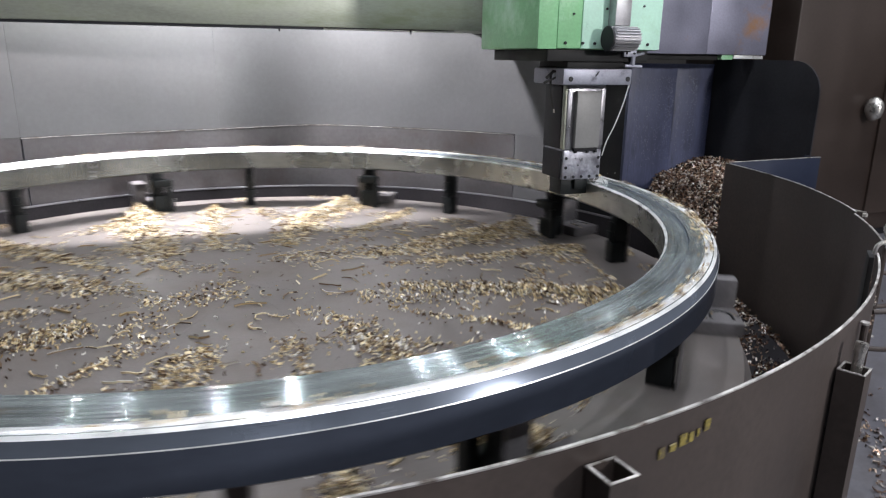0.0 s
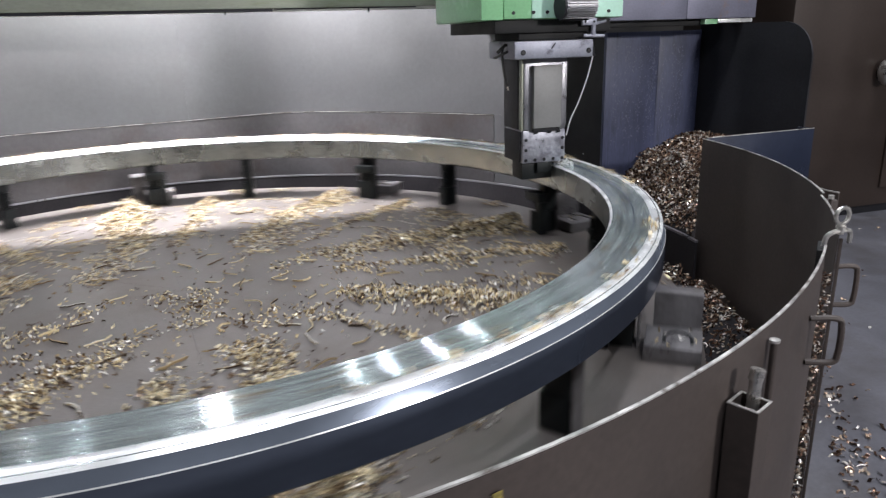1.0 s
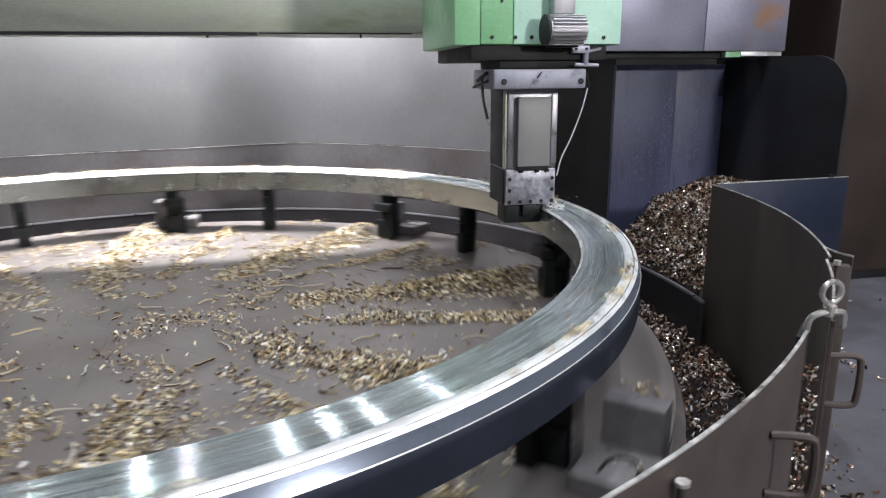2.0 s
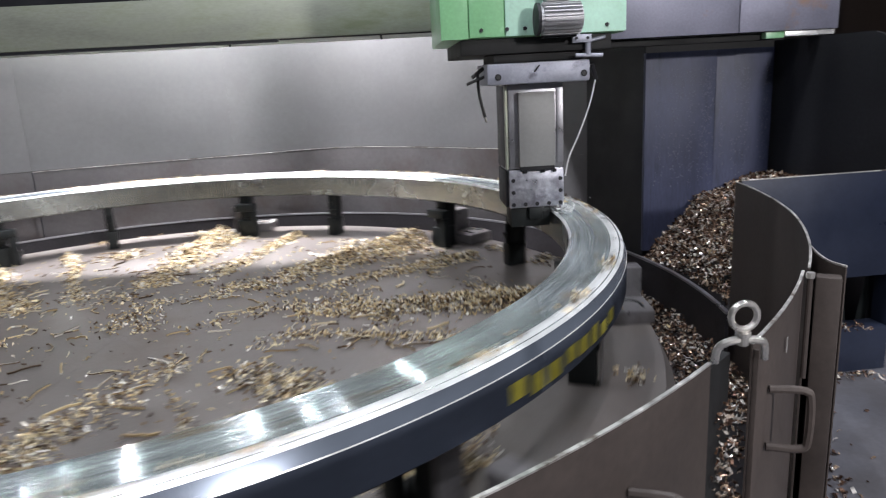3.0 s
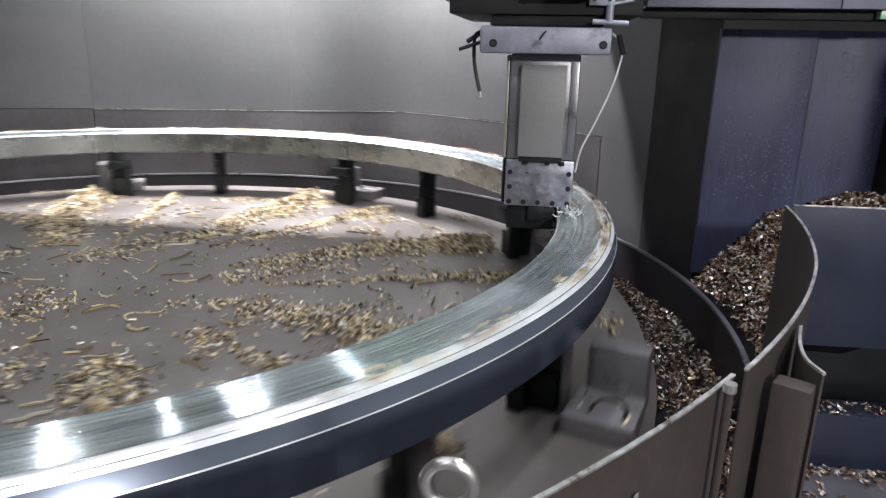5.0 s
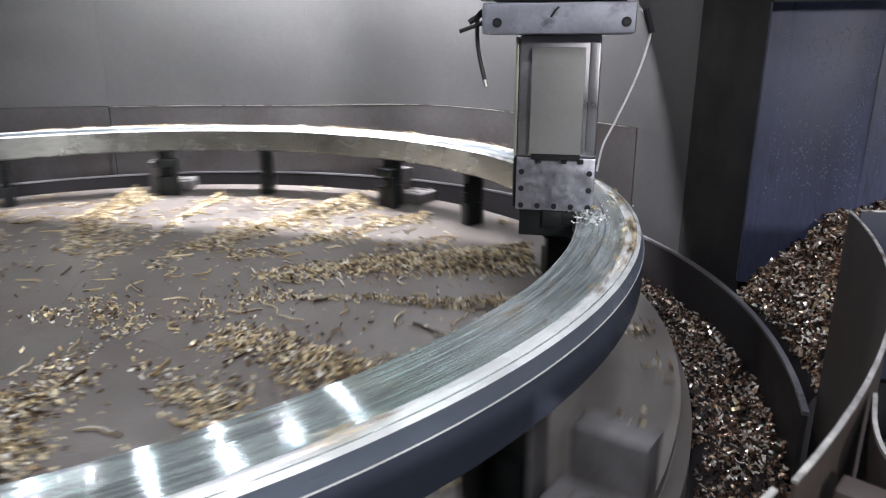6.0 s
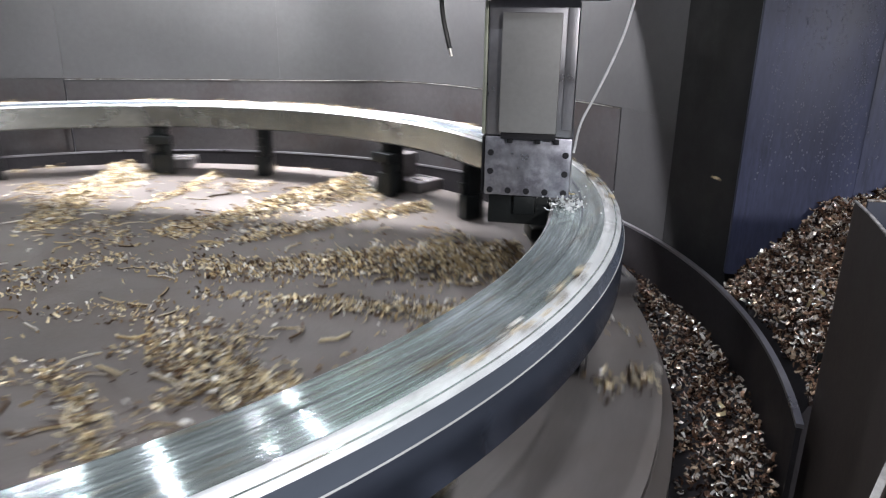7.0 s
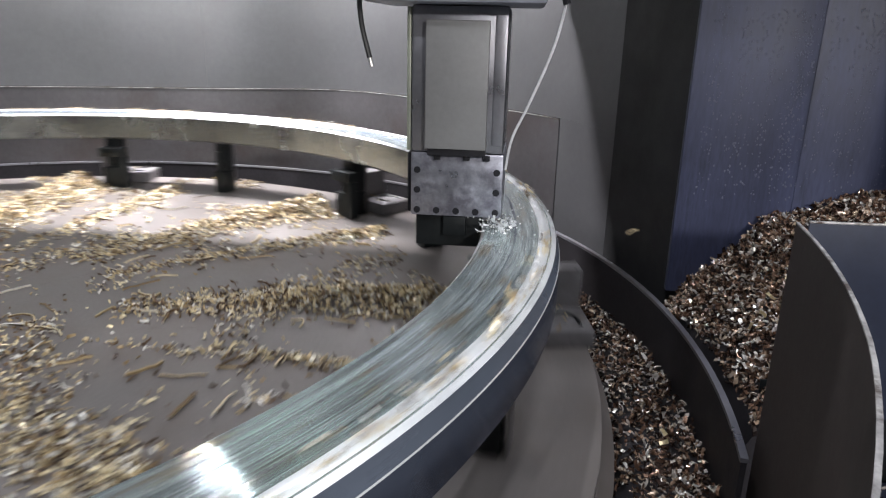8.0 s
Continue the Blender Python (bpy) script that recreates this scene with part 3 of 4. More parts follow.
    one_box("shank", -0.075, 0.095, 0.0, 0.13, -0.07, 0.0195, M_JAW, tool, 0.004)
    one_box("clamp_block", 0.0, 0.06, -0.025, 0.0, -0.035, 0.018, M_JAW, tool, 0.004)
    one_box("cutter_head", 0.102, 0.152, -0.012, 0.05, 0.006, 0.0195, M_RISER, tool, 0.002, "bright steel cutter head")
    bm = bmesh.new()
    bmesh.ops.create_cone(bm, cap_ends=True, segments=4, radius1=0.009, radius2=0.011, depth=0.006, matrix=Matrix.Translation((0.145, -0.008, 0.004)))
    part("insert", bm, M_ZINC, tool, "bright carbide insert")
    rng = np.random.default_rng(21)
    fresh = chip_mesh("fresh_chips", [(rng.uniform(0.10, 0.185), rng.uniform(-0.10, 0.03), 0.001 + 0.03 * rng.random() ** 2) for _ in range(34)],
                      rng.uniform(0.010, 0.026, 34), 1.0, M_BRIGHT)
    fresh.parent = tool
    tagged(fresh, "bright wet fresh chips at the cutting edge", kind="stuff")

    # coolant spattering off the cutting edge
    bm = bmesh.new()
    for _ in range(150):
        d = abs(rng.normal(0, 0.055)) + 0.008
        a = rng.uniform(0, math.tau)
        r = rng.uniform(0.0009, 0.0030)
        bmesh.ops.create_icosphere(bm, subdivisions=1, radius=r, matrix=Matrix.Translation((0.145 + 0.75 * d * math.cos(a), -0.03 + d * math.sin(a), 0.001 + 0.4 * d * rng.random())))
    tagged(part("coolant_spray", bm, M_BRIGHT, tool, smooth=True), "fine bright coolant drops at the cutting edge", kind="stuff")

    hose = empty("coolant_hose", pose(2.04, -0.02, ZR + 0.55), "thin clear coolant hose down to the tool", "hose")
    bm = bmesh.new()
    path = [(0.0, 0, 0.06), (0.037, 0.01, 0.02), (0.028, 0.02, -0.06), (0.004, 0.02, -0.14), (-0.036, 0.02, -0.24), (-0.07, 0.03, -0.32), (-0.083, 0.045, -0.40)]
    tube(bm, smooth_path(path), 0.0034, 8)
    part("hose_line", bm, M_WHITEHOSE, hose)
    bm = bmesh.new()
    rod(bm, (0.02, 0.0, 0.055), (0.04, 0.008, -0.005), 0.009, 10)
    part("ferrule", bm, M_DARK, hose, "dark hose ferrule")
    cable = empty("loose_cable", pose(1.62, -0.0, ZR + 0.58), "black cut cable hanging beside the flange", "cable")
    bm = bmesh.new()
    tube(bm, smooth_path([(0.02, 0, 0.03), (-0.02, 0, 0.02), (-0.026, 0, -0.03), (-0.02, -0.004, -0.09), (-0.002, -0.004, -0.165)]), 0.0062, 8)
    part("sheath", bm, M_RUBBER, cable)
    bm = bmesh.new()
    rod(bm, (-0.002, -0.004, -0.162), (0.003, -0.004, -0.185), 0.0045, 8)
    part("bare_end", bm, M_ZINC, cable, "bare cable end")
    bm = bmesh.new()
    rod(bm, (0.01, 0, 0.0), (-0.075, -0.02, -0.03), 0.006, 8)
    rod(bm, (0.0, 0.02, 0.03), (-0.05, 0.0, -0.005), 0.008, 8)
    part("branch", bm, M_RUBBER, cable)


build_saddle()


# ---- rotary table, jaws and ring ----
def build_table():
    t = empty("rotary_table", pose(0, 0, ZR), "oily grey steel rotary table with clamping jaws", "rotary table")
    bm = bmesh.new()
    lathe(bm, [(0.15, -0.68), (2.272, -0.68), (2.272, -0.495), (2.238, -0.455), (0.15, -0.455)], step=3)
    part("table_body", bm, M_TABLE, t)
    for k in range(8):
        bm = bmesh.new()
        a0 = k * 45 + 14
        inner, outer = [], []
        for i in range(13):
            for r, line in ((0.02, inner), (2.236, outer)):
                half = math.degrees(0.0003 / r)
                line.append(polar(r, a0 + half + (45 - 2 * half) * i / 12))
        top = [[bm.verts.new(p + Vector((0, 0, z))) for p in line] for line in (inner, outer) for z in (-0.454, -0.42)]
        il, ih, ol, oh = top
        for i in range(12):
            bm.faces.new((ih[i], oh[i], oh[i + 1], ih[i + 1]))
            bm.faces.new((il[i + 1], ol[i + 1], ol[i], il[i]))
            bm.faces.new((ol[i], ol[i + 1], oh[i + 1], oh[i]))
            bm.faces.new((il[i + 1], il[i], ih[i], ih[i + 1]))
        bm.faces.new((il[0], ol[0], oh[0], ih[0]))
        bm.faces.new((ol[12], il[12], ih[12], oh[12]))
        bmesh.ops.recalc_face_normals(bm, faces=bm.faces[:])
        part("table_sector", bm, M_TABLE, t)
    bm = bmesh.new()
    lathe(bm, [(0.0005, -0.454), (0.0195, -0.454), (0.0195, -0.42), (0.0005, -0.42)], step=10)
    part("centre_cap", bm, M_TABLE, t)
    for k in range(8):
        for big in (True, False):
            a = k * 45 + (14 if big else 40.2)
            m = Matrix.Rotation(radians(a), 4, "Z")
            w = 0.046 if big else 0.034
            bm = bmesh.new()
            box(bm, 1.905 if big else 1.93, 2.02, -w, w, -0.4185, -0.30, 0.006, m)
            jaw = part("jaw", bm, M_JAW, t, "black oxide clamping jaw")
            bm = bmesh.new()
            box(bm, 1.945, 2.03, -w * 0.8, w * 0.8, -0.299, -0.142, 0.006, m)
            part("support_block", bm, M_JAW, jaw)
            bm = bmesh.new()
            box(bm, 2.0315, 2.038, -w * 0.9, w * 0.9, -0.4185, -0.142, 0.002, m)
            part("outer_plate", bm, M_RISER, jaw, "bare steel outer plate")
            if big:                                         # stepped steel seat outside the ring, with an arched slot
                bm = bmesh.new()
                box(bm, 2.08, 2.245, 0.055, 0.135, -0.4185, -0.235, 0.006, m)
                part("seat_back", bm, M_RISER, jaw, "bare steel seat block")
                bm = bmesh.new()
                box(bm, 2.06, 2.25, -0.135, 0.054, -0.4185, -0.362, 0.006, m)
                seat = part("seat_step", bm, M_RISER, jaw, "worn steel step with an arched slot")
                bm = bmesh.new()
                arch = [(2.17 + 0.045 * math.cos(radians(q)), -0.055 + 0.06 * math.sin(radians(q))) for q in range(0, 181, 15)]
                tube(bm, [m @ Vector((x, y, -0.364)) for x, y in [(2.215, -0.09)] + arch + [(2.125, -0.09)]], 0.007, 6)
                part("slot", bm, M_JAW, seat, "dark arched slot")
            bm = bmesh.new()
            p = m @ Vector((1.925 if big else 1.938, 0, 0))
            rod(bm, (p.x, p.y, -0.299), (p.x, p.y, -0.19), 0.012, 10)
            rod(bm, (p.x, p.y, -0.262), (p.x, p.y, -0.24), 0.022, 6)
            part("clamp_bolt", bm, M_JAW, jaw, "black clamp bolt and nut")
            if big:
                bm = bmesh.new()
                box(bm, 1.875, 1.94, -0.085, 0.05, -0.235, -0.185, 0.008, m)
                part("clamp_finger", bm, M_JAW, jaw)
                bm = bmesh.new()
                box(bm, 1.89, 1.94, -0.085, -0.04, -0.4185, -0.236, 0.006, m)
                part("heel_block", bm, M_JAW, jaw)
    return t


def build_ring():
    ring = empty("turned_ring", pose(0, 0, ZR), "large bright turned steel ring on the table jaws", "steel ring")
    bm = bmesh.new()
    lathe(bm, [(1.915, -0.139), (2.096, -0.139), (2.104, -0.131), (2.104, -0.037), (2.1025, -0.0345), (2.093, -0.005), (2.082, 0.0),
               (2.078, 0.0), (2.073, 0.0024), (2.064, 0.0033), (2.055, 0.0024), (2.050, 0.0), (1.994, 0.0), (1.990, -0.004), (1.914, -0.004), (1.905, -0.013), (1.905, -0.129)], step=1.0, smooth=False)
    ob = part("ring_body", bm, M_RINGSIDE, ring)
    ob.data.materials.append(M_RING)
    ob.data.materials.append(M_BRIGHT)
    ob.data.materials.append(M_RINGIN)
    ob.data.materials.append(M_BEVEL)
    # each face gets the tone that holds its share of light
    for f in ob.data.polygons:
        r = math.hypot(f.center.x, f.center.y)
        # bead and rim lines take the pale colour as painted highlights
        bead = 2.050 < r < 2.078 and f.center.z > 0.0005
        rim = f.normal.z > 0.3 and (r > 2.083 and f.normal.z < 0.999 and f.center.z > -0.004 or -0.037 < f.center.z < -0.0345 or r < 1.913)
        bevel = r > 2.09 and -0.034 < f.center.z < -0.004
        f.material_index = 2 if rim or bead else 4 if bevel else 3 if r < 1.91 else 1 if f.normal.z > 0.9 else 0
    return ring


def build_ring_marks(ring):
    """Hand-painted marks on the outer side, as plain bars."""
    rng = random.Random(3)
    a = 79.0
    while a > 62.0:
        w = rng.uniform(0.9, 1.7)
        z0 = rng.uniform(-0.118, -0.105)
        bm = bmesh.new()
        lathe(bm, [(2.1045, z0), (2.106, z0), (2.106, z0 + rng.uniform(0.03, 0.05)), (2.1045, z0 + 0.035)], a - w, a, 0.6)
        part("paint_mark", bm, M_YELLOW, ring, "yellow paint mark")
        a -= w + rng.uniform(0.5, 1.1)


table = build_table()
ring = build_ring()
build_ring_marks(ring)


# ---- trough, low rim, guard sheets ----
def build_trough():
    base = empty("machine_base", pose(0, 0, 0), "dark oily steel chip trough round the table", "machine base")
    bm = bmesh.new()
    lathe(bm, [(2.19, 0.0), (2.543, 0.0), (2.543, 0.0195), (2.19, 0.0195)], step=3)
    part("trough_floor", bm, M_DARKSHEET, base)
    bm = bmesh.new()
    lathe(bm, [(1.2, 0.0), (2.18, 0.0), (2.18, 0.038), (1.2, 0.038)], step=4)
    part("bed", bm, M_DARKSHEET, base)
    bm = bmesh.new()
    lathe(bm, [(2.526, 0.02), (2.538, 0.02), (2.538, ZR - 0.385), (2.526, ZR - 0.385)], -8.3, 215, 1.5)
    part("rim", bm, M_DARKSHEET, base, "dark rolled rim sheet")
    bm = bmesh.new()
    lathe(bm, [(2.524, ZR - 0.3845), (2.541, ZR - 0.3845), (2.541, ZR - 0.374), (2.524, ZR - 0.374)], -8.3, 215, 1.5)
    part("rim_edge", bm, M_RAM, base, "worn bright rim edge")
    for ob in base.children:                                # behind the table the rim runs a little further in, clear of the enclosure
        for v in ob.data.vertices if ob.name.startswith("rim") else ():
            a = math.degrees(math.atan2(v.co.y, v.co.x))
            k = min(1.0, max(0.0, ((a if a > -90 else a + 360) - 55) / 30))
            v.co.x, v.co.y = v.co.x * (1 - 0.018 * k), v.co.y * (1 - 0.018 * k)


build_trough()


def square_ring(bm, c, outer, wall, z0, z1, m):
    """A length of square tube, open at both ends, as one piece."""
    loops = []
    for h in (outer / 2, outer / 2 - wall):
        for z in (z0, z1):
            loops.append([bm.verts.new(m @ Vector((c + x * h, y * h, z))) for x, y in ((-1, -1), (1, -1), (1, 1), (-1, 1))])
    ol, oh, il, ih = loops
    for k in range(4):
        n = (k + 1) % 4
        for f in ((ol[k], ol[n], oh[n], oh[k]), (il[n], il[k], ih[k], ih[n]), (oh[k], oh[n], ih[n], ih[k]), (ol[n], ol[k], il[k], il[n])):
            bm.faces.new(f)
    bmesh.ops.recalc_face_normals(bm, faces=bm.faces[:])


def square_socket(parent, r, a, z0, z1, size=0.05):
    """An open square tube standing against a guard sheet."""
    m = Matrix.Rotation(radians(a), 4, "Z")
    bm = bmesh.new()
    square_ring(bm, r + size / 2, size, 0.004, z0, z1, m)
    ob = part("socket_tube", bm, M_GUARD, parent, "open square socket tube")
    bm = bmesh.new()
    square_ring(bm, r + size / 2, size + 0.001, 0.0045, z1 + 0.0002, z1 + 0.002, m)
    part("rim", bm, M_EDGE, ob)
    return ob


def bent_handle(parent, r, a, z_top, z_low, out=0.07, slew=0.0):
    base_t, base_l = polar(r, a, z_top), polar(r, a, z_low)
    o = polar(1, a + slew) * out
    path = [base_t, base_t + o * 0.82, base_t + o + Vector((0, 0, -0.02)), base_l + o + Vector((0, 0, 0.02)), base_l + o * 0.82, base_l]
    bm = bmesh.new()
    tube(bm, smooth_path(path, 5), 0.0075, 8)
    part("handle", bm, M_GUARD, parent, "bent round-bar handle")


def build_guard():
    zt = ZR + 0.128
    seg = empty("guard_segment", pose(0, 0, 0), "curved brown oiled sheet guard ending beside the chip heap", "sheet guard", "table guards")
    sheet("guard_sheet", 2.585, -34.2, -6.4, 0.0, zt, 0.003, M_GUARD, seg, edge=M_EDGE)
    for ob in seg.children:                                 # the sheet's free end is drawn in a little
        for v in ob.data.vertices:
            a, r = math.degrees(math.atan2(v.co.y, v.co.x)), math.hypot(v.co.x, v.co.y)
            k = 1 - 0.016 * max(0.0, (a + 20) / 13.6) / r
            v.co.x, v.co.y = v.co.x * k, v.co.y * k
    # out-turned flange and its angle post
    lip = smooth_path([polar(2.592, -27.8), polar(2.606, -29.6), polar(2.628, -30.9), polar(2.660, -31.7)], 4)
    bm = bmesh.new()
    strip(bm, lip, 0.0, ZR + 0.105, 0.004)
    part("end_flange", bm, M_GUARD, seg, "out-turned rolled end flange")
    bm = bmesh.new()
    strip(bm, lip, ZR + 0.1055, ZR + 0.110, 0.005)
    part("cut_edge", bm, M_EDGE, seg)
    bm = bmesh.new()
    box(bm, 2.600, 2.655, -0.052, -0.012, 0.0, ZR + 0.086, 0.006, Matrix.Rotation(radians(-31.2), 4, "Z"))
    part("post", bm, M_GUARD, seg, "reddish brown angle post")

    seg = empty("guard_segment", pose(0, 0, 0), "brown oiled sheet guard with bent bar handles", "sheet guard", "table guards")
    sheet("guard_sheet", 2.575, -45.3, -34.6, 0.0, zt - 0.004, 0.003, M_GUARD, seg, edge=M_EDGE)
    bm = bmesh.new()
    c = polar(2.594, -35.9)
    rod(bm, (c.x, c.y, ZR - 0.10), (c.x, c.y, ZR + 0.128), 0.006, 12)
    pin = part("hinge_pin", bm, M_GUARD, seg)
    bm = bmesh.new()
    rod(bm, (c.x, c.y, ZR + 0.1285), (c.x, c.y, ZR + 0.14), 0.009, 12)
    part("pin_head", bm, M_ZINC, pin, "bright pin head")
    bent_handle(seg, 2.581, -42.9, ZR + 0.002, ZR - 0.113, 0.070, 25)
    bm = bmesh.new()
    box(bm, 2.5815, 2.583, -0.004, 0.004, ZR + 0.03, ZR + 0.06, 0, Matrix.Rotation(radians(-40.2), 4, "Z"))
    part("slot_mark", bm, M_EDGE, seg)
    bm = bmesh.new()
    box(bm, 2.579, 2.588, -0.003, 0.003, 0.0, ZR + 0.115, 0.001, Matrix.Rotation(radians(-45.2), 4, "Z"))
    part("joint_flange", bm, M_GUARD, seg)

    seg = empty("guard_segment", pose(0, 0, 0), "long curved brown sheet guard with socket tubes and paint marks", "sheet guard", "table guards")
    sheet("guard_sheet", 2.548, -130, -47.7, 0.0, zt - 0.008, 0.003, M_GUARD, seg, edge=M_EDGE)
    sock = square_socket(seg, 2.557, -64.3, 0.0, ZR + 0.03, 0.055)
    bm = bmesh.new()
    c = polar(2.585, -64.1)
    rod(bm, (c.x, c.y, ZR - 0.05), (c.x + 0.004, c.y, ZR + 0.085), 0.011, 12)
    rod(bm, (c.x + 0.002, c.y, ZR + 0.07), (c.x + 0.006, c.y, ZR + 0.09), 0.013, 12)
    part("pin", bm, M_ZINC, sock, "bright loose pin")
    square_socket(seg, 2.557, -82.2, 0.0, ZR + 0.085, 0.055)
    bm = bmesh.new()
    c = polar(2.563, -60.9)
    rod(bm, (c.x, c.y, ZR - 0.06), (c.x, c.y, ZR + 0.085), 0.007, 10)
    rp = part("hinge_pin", bm, M_GUARD, seg)
    bm = bmesh.new()
    rod(bm, (c.x, c.y, ZR + 0.0855), (c.x, c.y, ZR + 0.091), 0.010, 10)
    part("pin_head", bm, M_EDGE, rp)
    bent_handle(seg, 2.552, -53.0, ZR + 0.01, ZR - 0.10, 0.072, 30)
    rng = random.Random(5)
    a = -79.3
    for i in range(6):
        w = rng.uniform(0.12, 0.4)
        z = ZR + 0.045 + i * 0.005 + rng.uniform(-0.004, 0.004)
        bm = bmesh.new()
        lathe(bm, [(2.5533, z), (2.5545, z), (2.5545, z + rng.uniform(0.012, 0.024)), (2.5533, z + 0.014)], a, a + w, 0.2)
        part("paint_mark", bm, M_OCHRE, seg, "faded yellow paint mark")
        a += w + rng.uniform(0.12, 0.28)

    # lifting eye and staple at the joint of two segments
    eye = empty("lifting_eye", pose(1.778, -1.866, ZR + 0.160), "zinc plated lifting eye bolt on the guard joint", "eye bolt")
    bm = bmesh.new()
    pts = [Vector((0.0215 * math.sin(k * math.tau / 28), 0, 0.028 + 0.0215 * -math.cos(k * math.tau / 28))) for k in range(28)]
    n = 10
    rings = []
    for p in pts:
        u = (p - Vector((0, 0, 0.028))).normalized()
        rings.append([bm.verts.new(p + (u * math.cos(j * math.tau / n) + Vector((0, 1, 0)) * math.sin(j * math.tau / n)) * 0.0055) for j in range(n)])
    for r0, r1 in zip(rings, rings[1:] + rings[:1]):
        for j in range(n):
            f = bm.faces.new((r0[j], r0[(j + 1) % n], r1[(j + 1) % n], r1[j]))
            f.smooth = True
    bmesh.ops.recalc_face_normals(bm, faces=bm.faces[:])
    part("eye_ring", bm, M_ZINC, eye)
    bm = bmesh.new()
    rod(bm, (0, 0, -0.02), (0, 0, 0.004), 0.009, 12)
    rod(bm, (0, 0, -0.004), (0, 0, 0.002), 0.0125, 14)
    part("shank", bm, M_ZINC, eye)
    bm = bmesh.new()
    tube(bm, smooth_path([(-0.042, 0.006, -0.05), (-0.039, 0.004, -0.026), (-0.026, 0.0, -0.014), (0.0, 0.0, -0.011), (0.026, 0.0, -0.014), (0.038, 0.004, -0.024), (0.041, 0.006, -0.05)], 5), 0.0065, 8)
    part("staple", bm, M_ZINC, eye, "bent bar staple")
    # added black fill behind the joint gives the open gap its darkness
    bm = bmesh.new()
    box(bm, 2.530, 2.545, -0.046, 0.046, 0.0, ZR + 0.105, 0.002, Matrix.Rotation(radians(-46.5), 4, "Z"))
    post = part("joint_post", bm, M_BLACK)
    tagged(post, "added black fill for the dark gap between two guard sheets", "post")

    panel = empty("bin_panel", pose(2.575, -0.29, 0, 0, 0, 2.6), "dark blue painted side panel of the chip bin", "panel")
    one_box("panel_sheet", 0.0, 0.69, -0.006, 0.0, 0.42, ZR + 0.132, M_BLUEPANEL, panel, 0.001)
    one_box("cut_edge", 0.0, 0.69, -0.007, 0.001, ZR + 0.1325, ZR + 0.136, M_EDGE, panel, 0.0005)
    one_box("side_sheet", 0.684, 0.69, 0.001, 0.10, 0.0, ZR + 0.132, M_BLUEPANEL, panel, 0.001)
    one_box("recess_back", 0.02, 0.684, 0.13, 0.136, 0.0, 0.43, M_JAW, panel, 0.001, "black recess behind the panel")
    one_box("lower_box", 0.02, 0.684, -0.006, 0.10, 0.0, 0.19, M_BLUEPANEL, panel, 0.004, "dark blue foot box")


build_guard()


# ---- chips: on the table, in the trough, in the heap, on the floor ----
def swell(x, y, s, k=0.0):
    return noise.noise(Vector((x * s, y * s, k)))


def heap_height(x, y):
    """Top of the heap, relative to the ring's top: it leans on the column and runs down to the rim."""
    h = min(0.33 + (math.hypot(x, y) - 2.57) * 2.2, 0.34 + (x - 2.55) * 1.13, 0.64 + (x - 2.85) * 0.35, 0.735)
    return h - ZR + 0.022 * swell(x, y, 9, 4)


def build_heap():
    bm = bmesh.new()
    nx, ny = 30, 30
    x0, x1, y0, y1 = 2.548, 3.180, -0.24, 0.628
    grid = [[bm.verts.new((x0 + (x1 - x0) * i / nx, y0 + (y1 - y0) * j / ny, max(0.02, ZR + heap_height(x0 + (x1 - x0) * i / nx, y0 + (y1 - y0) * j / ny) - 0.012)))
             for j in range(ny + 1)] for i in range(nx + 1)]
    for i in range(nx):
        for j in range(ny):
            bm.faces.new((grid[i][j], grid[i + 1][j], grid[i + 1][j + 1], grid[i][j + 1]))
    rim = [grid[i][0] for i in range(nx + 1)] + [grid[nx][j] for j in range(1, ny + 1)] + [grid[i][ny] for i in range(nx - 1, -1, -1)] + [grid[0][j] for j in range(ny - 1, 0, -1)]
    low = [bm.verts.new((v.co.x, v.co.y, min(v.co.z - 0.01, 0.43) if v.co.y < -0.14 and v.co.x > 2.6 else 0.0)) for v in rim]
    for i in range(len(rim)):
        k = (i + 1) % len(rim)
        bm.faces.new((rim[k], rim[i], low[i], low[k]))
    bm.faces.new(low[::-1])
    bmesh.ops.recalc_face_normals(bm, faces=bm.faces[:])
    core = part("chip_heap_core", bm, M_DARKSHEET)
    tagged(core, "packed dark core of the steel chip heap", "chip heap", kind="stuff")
    rng = CHIP_RNG
    P, S = [], []
    for _ in range(10500):
        x, y = rng.uniform(2.50, 3.18), rng.uniform(-0.24, 0.622)
        if math.hypot(x, y) < 2.575 or heap_height(x, y) + ZR < 0.30:
            continue
        P.append((x, y, ZR + heap_height(x, y) - 0.014 + rng.uniform(0, 0.02)))
        S.append(rng.uniform(0.016, 0.036))
    ob = chip_mesh("chip_heap", P, S, 0.9, M_PILECHIP)
    tagged(ob, "heap of curled bronze and grey steel chips spilling beside the column", "steel chips", kind="stuff")


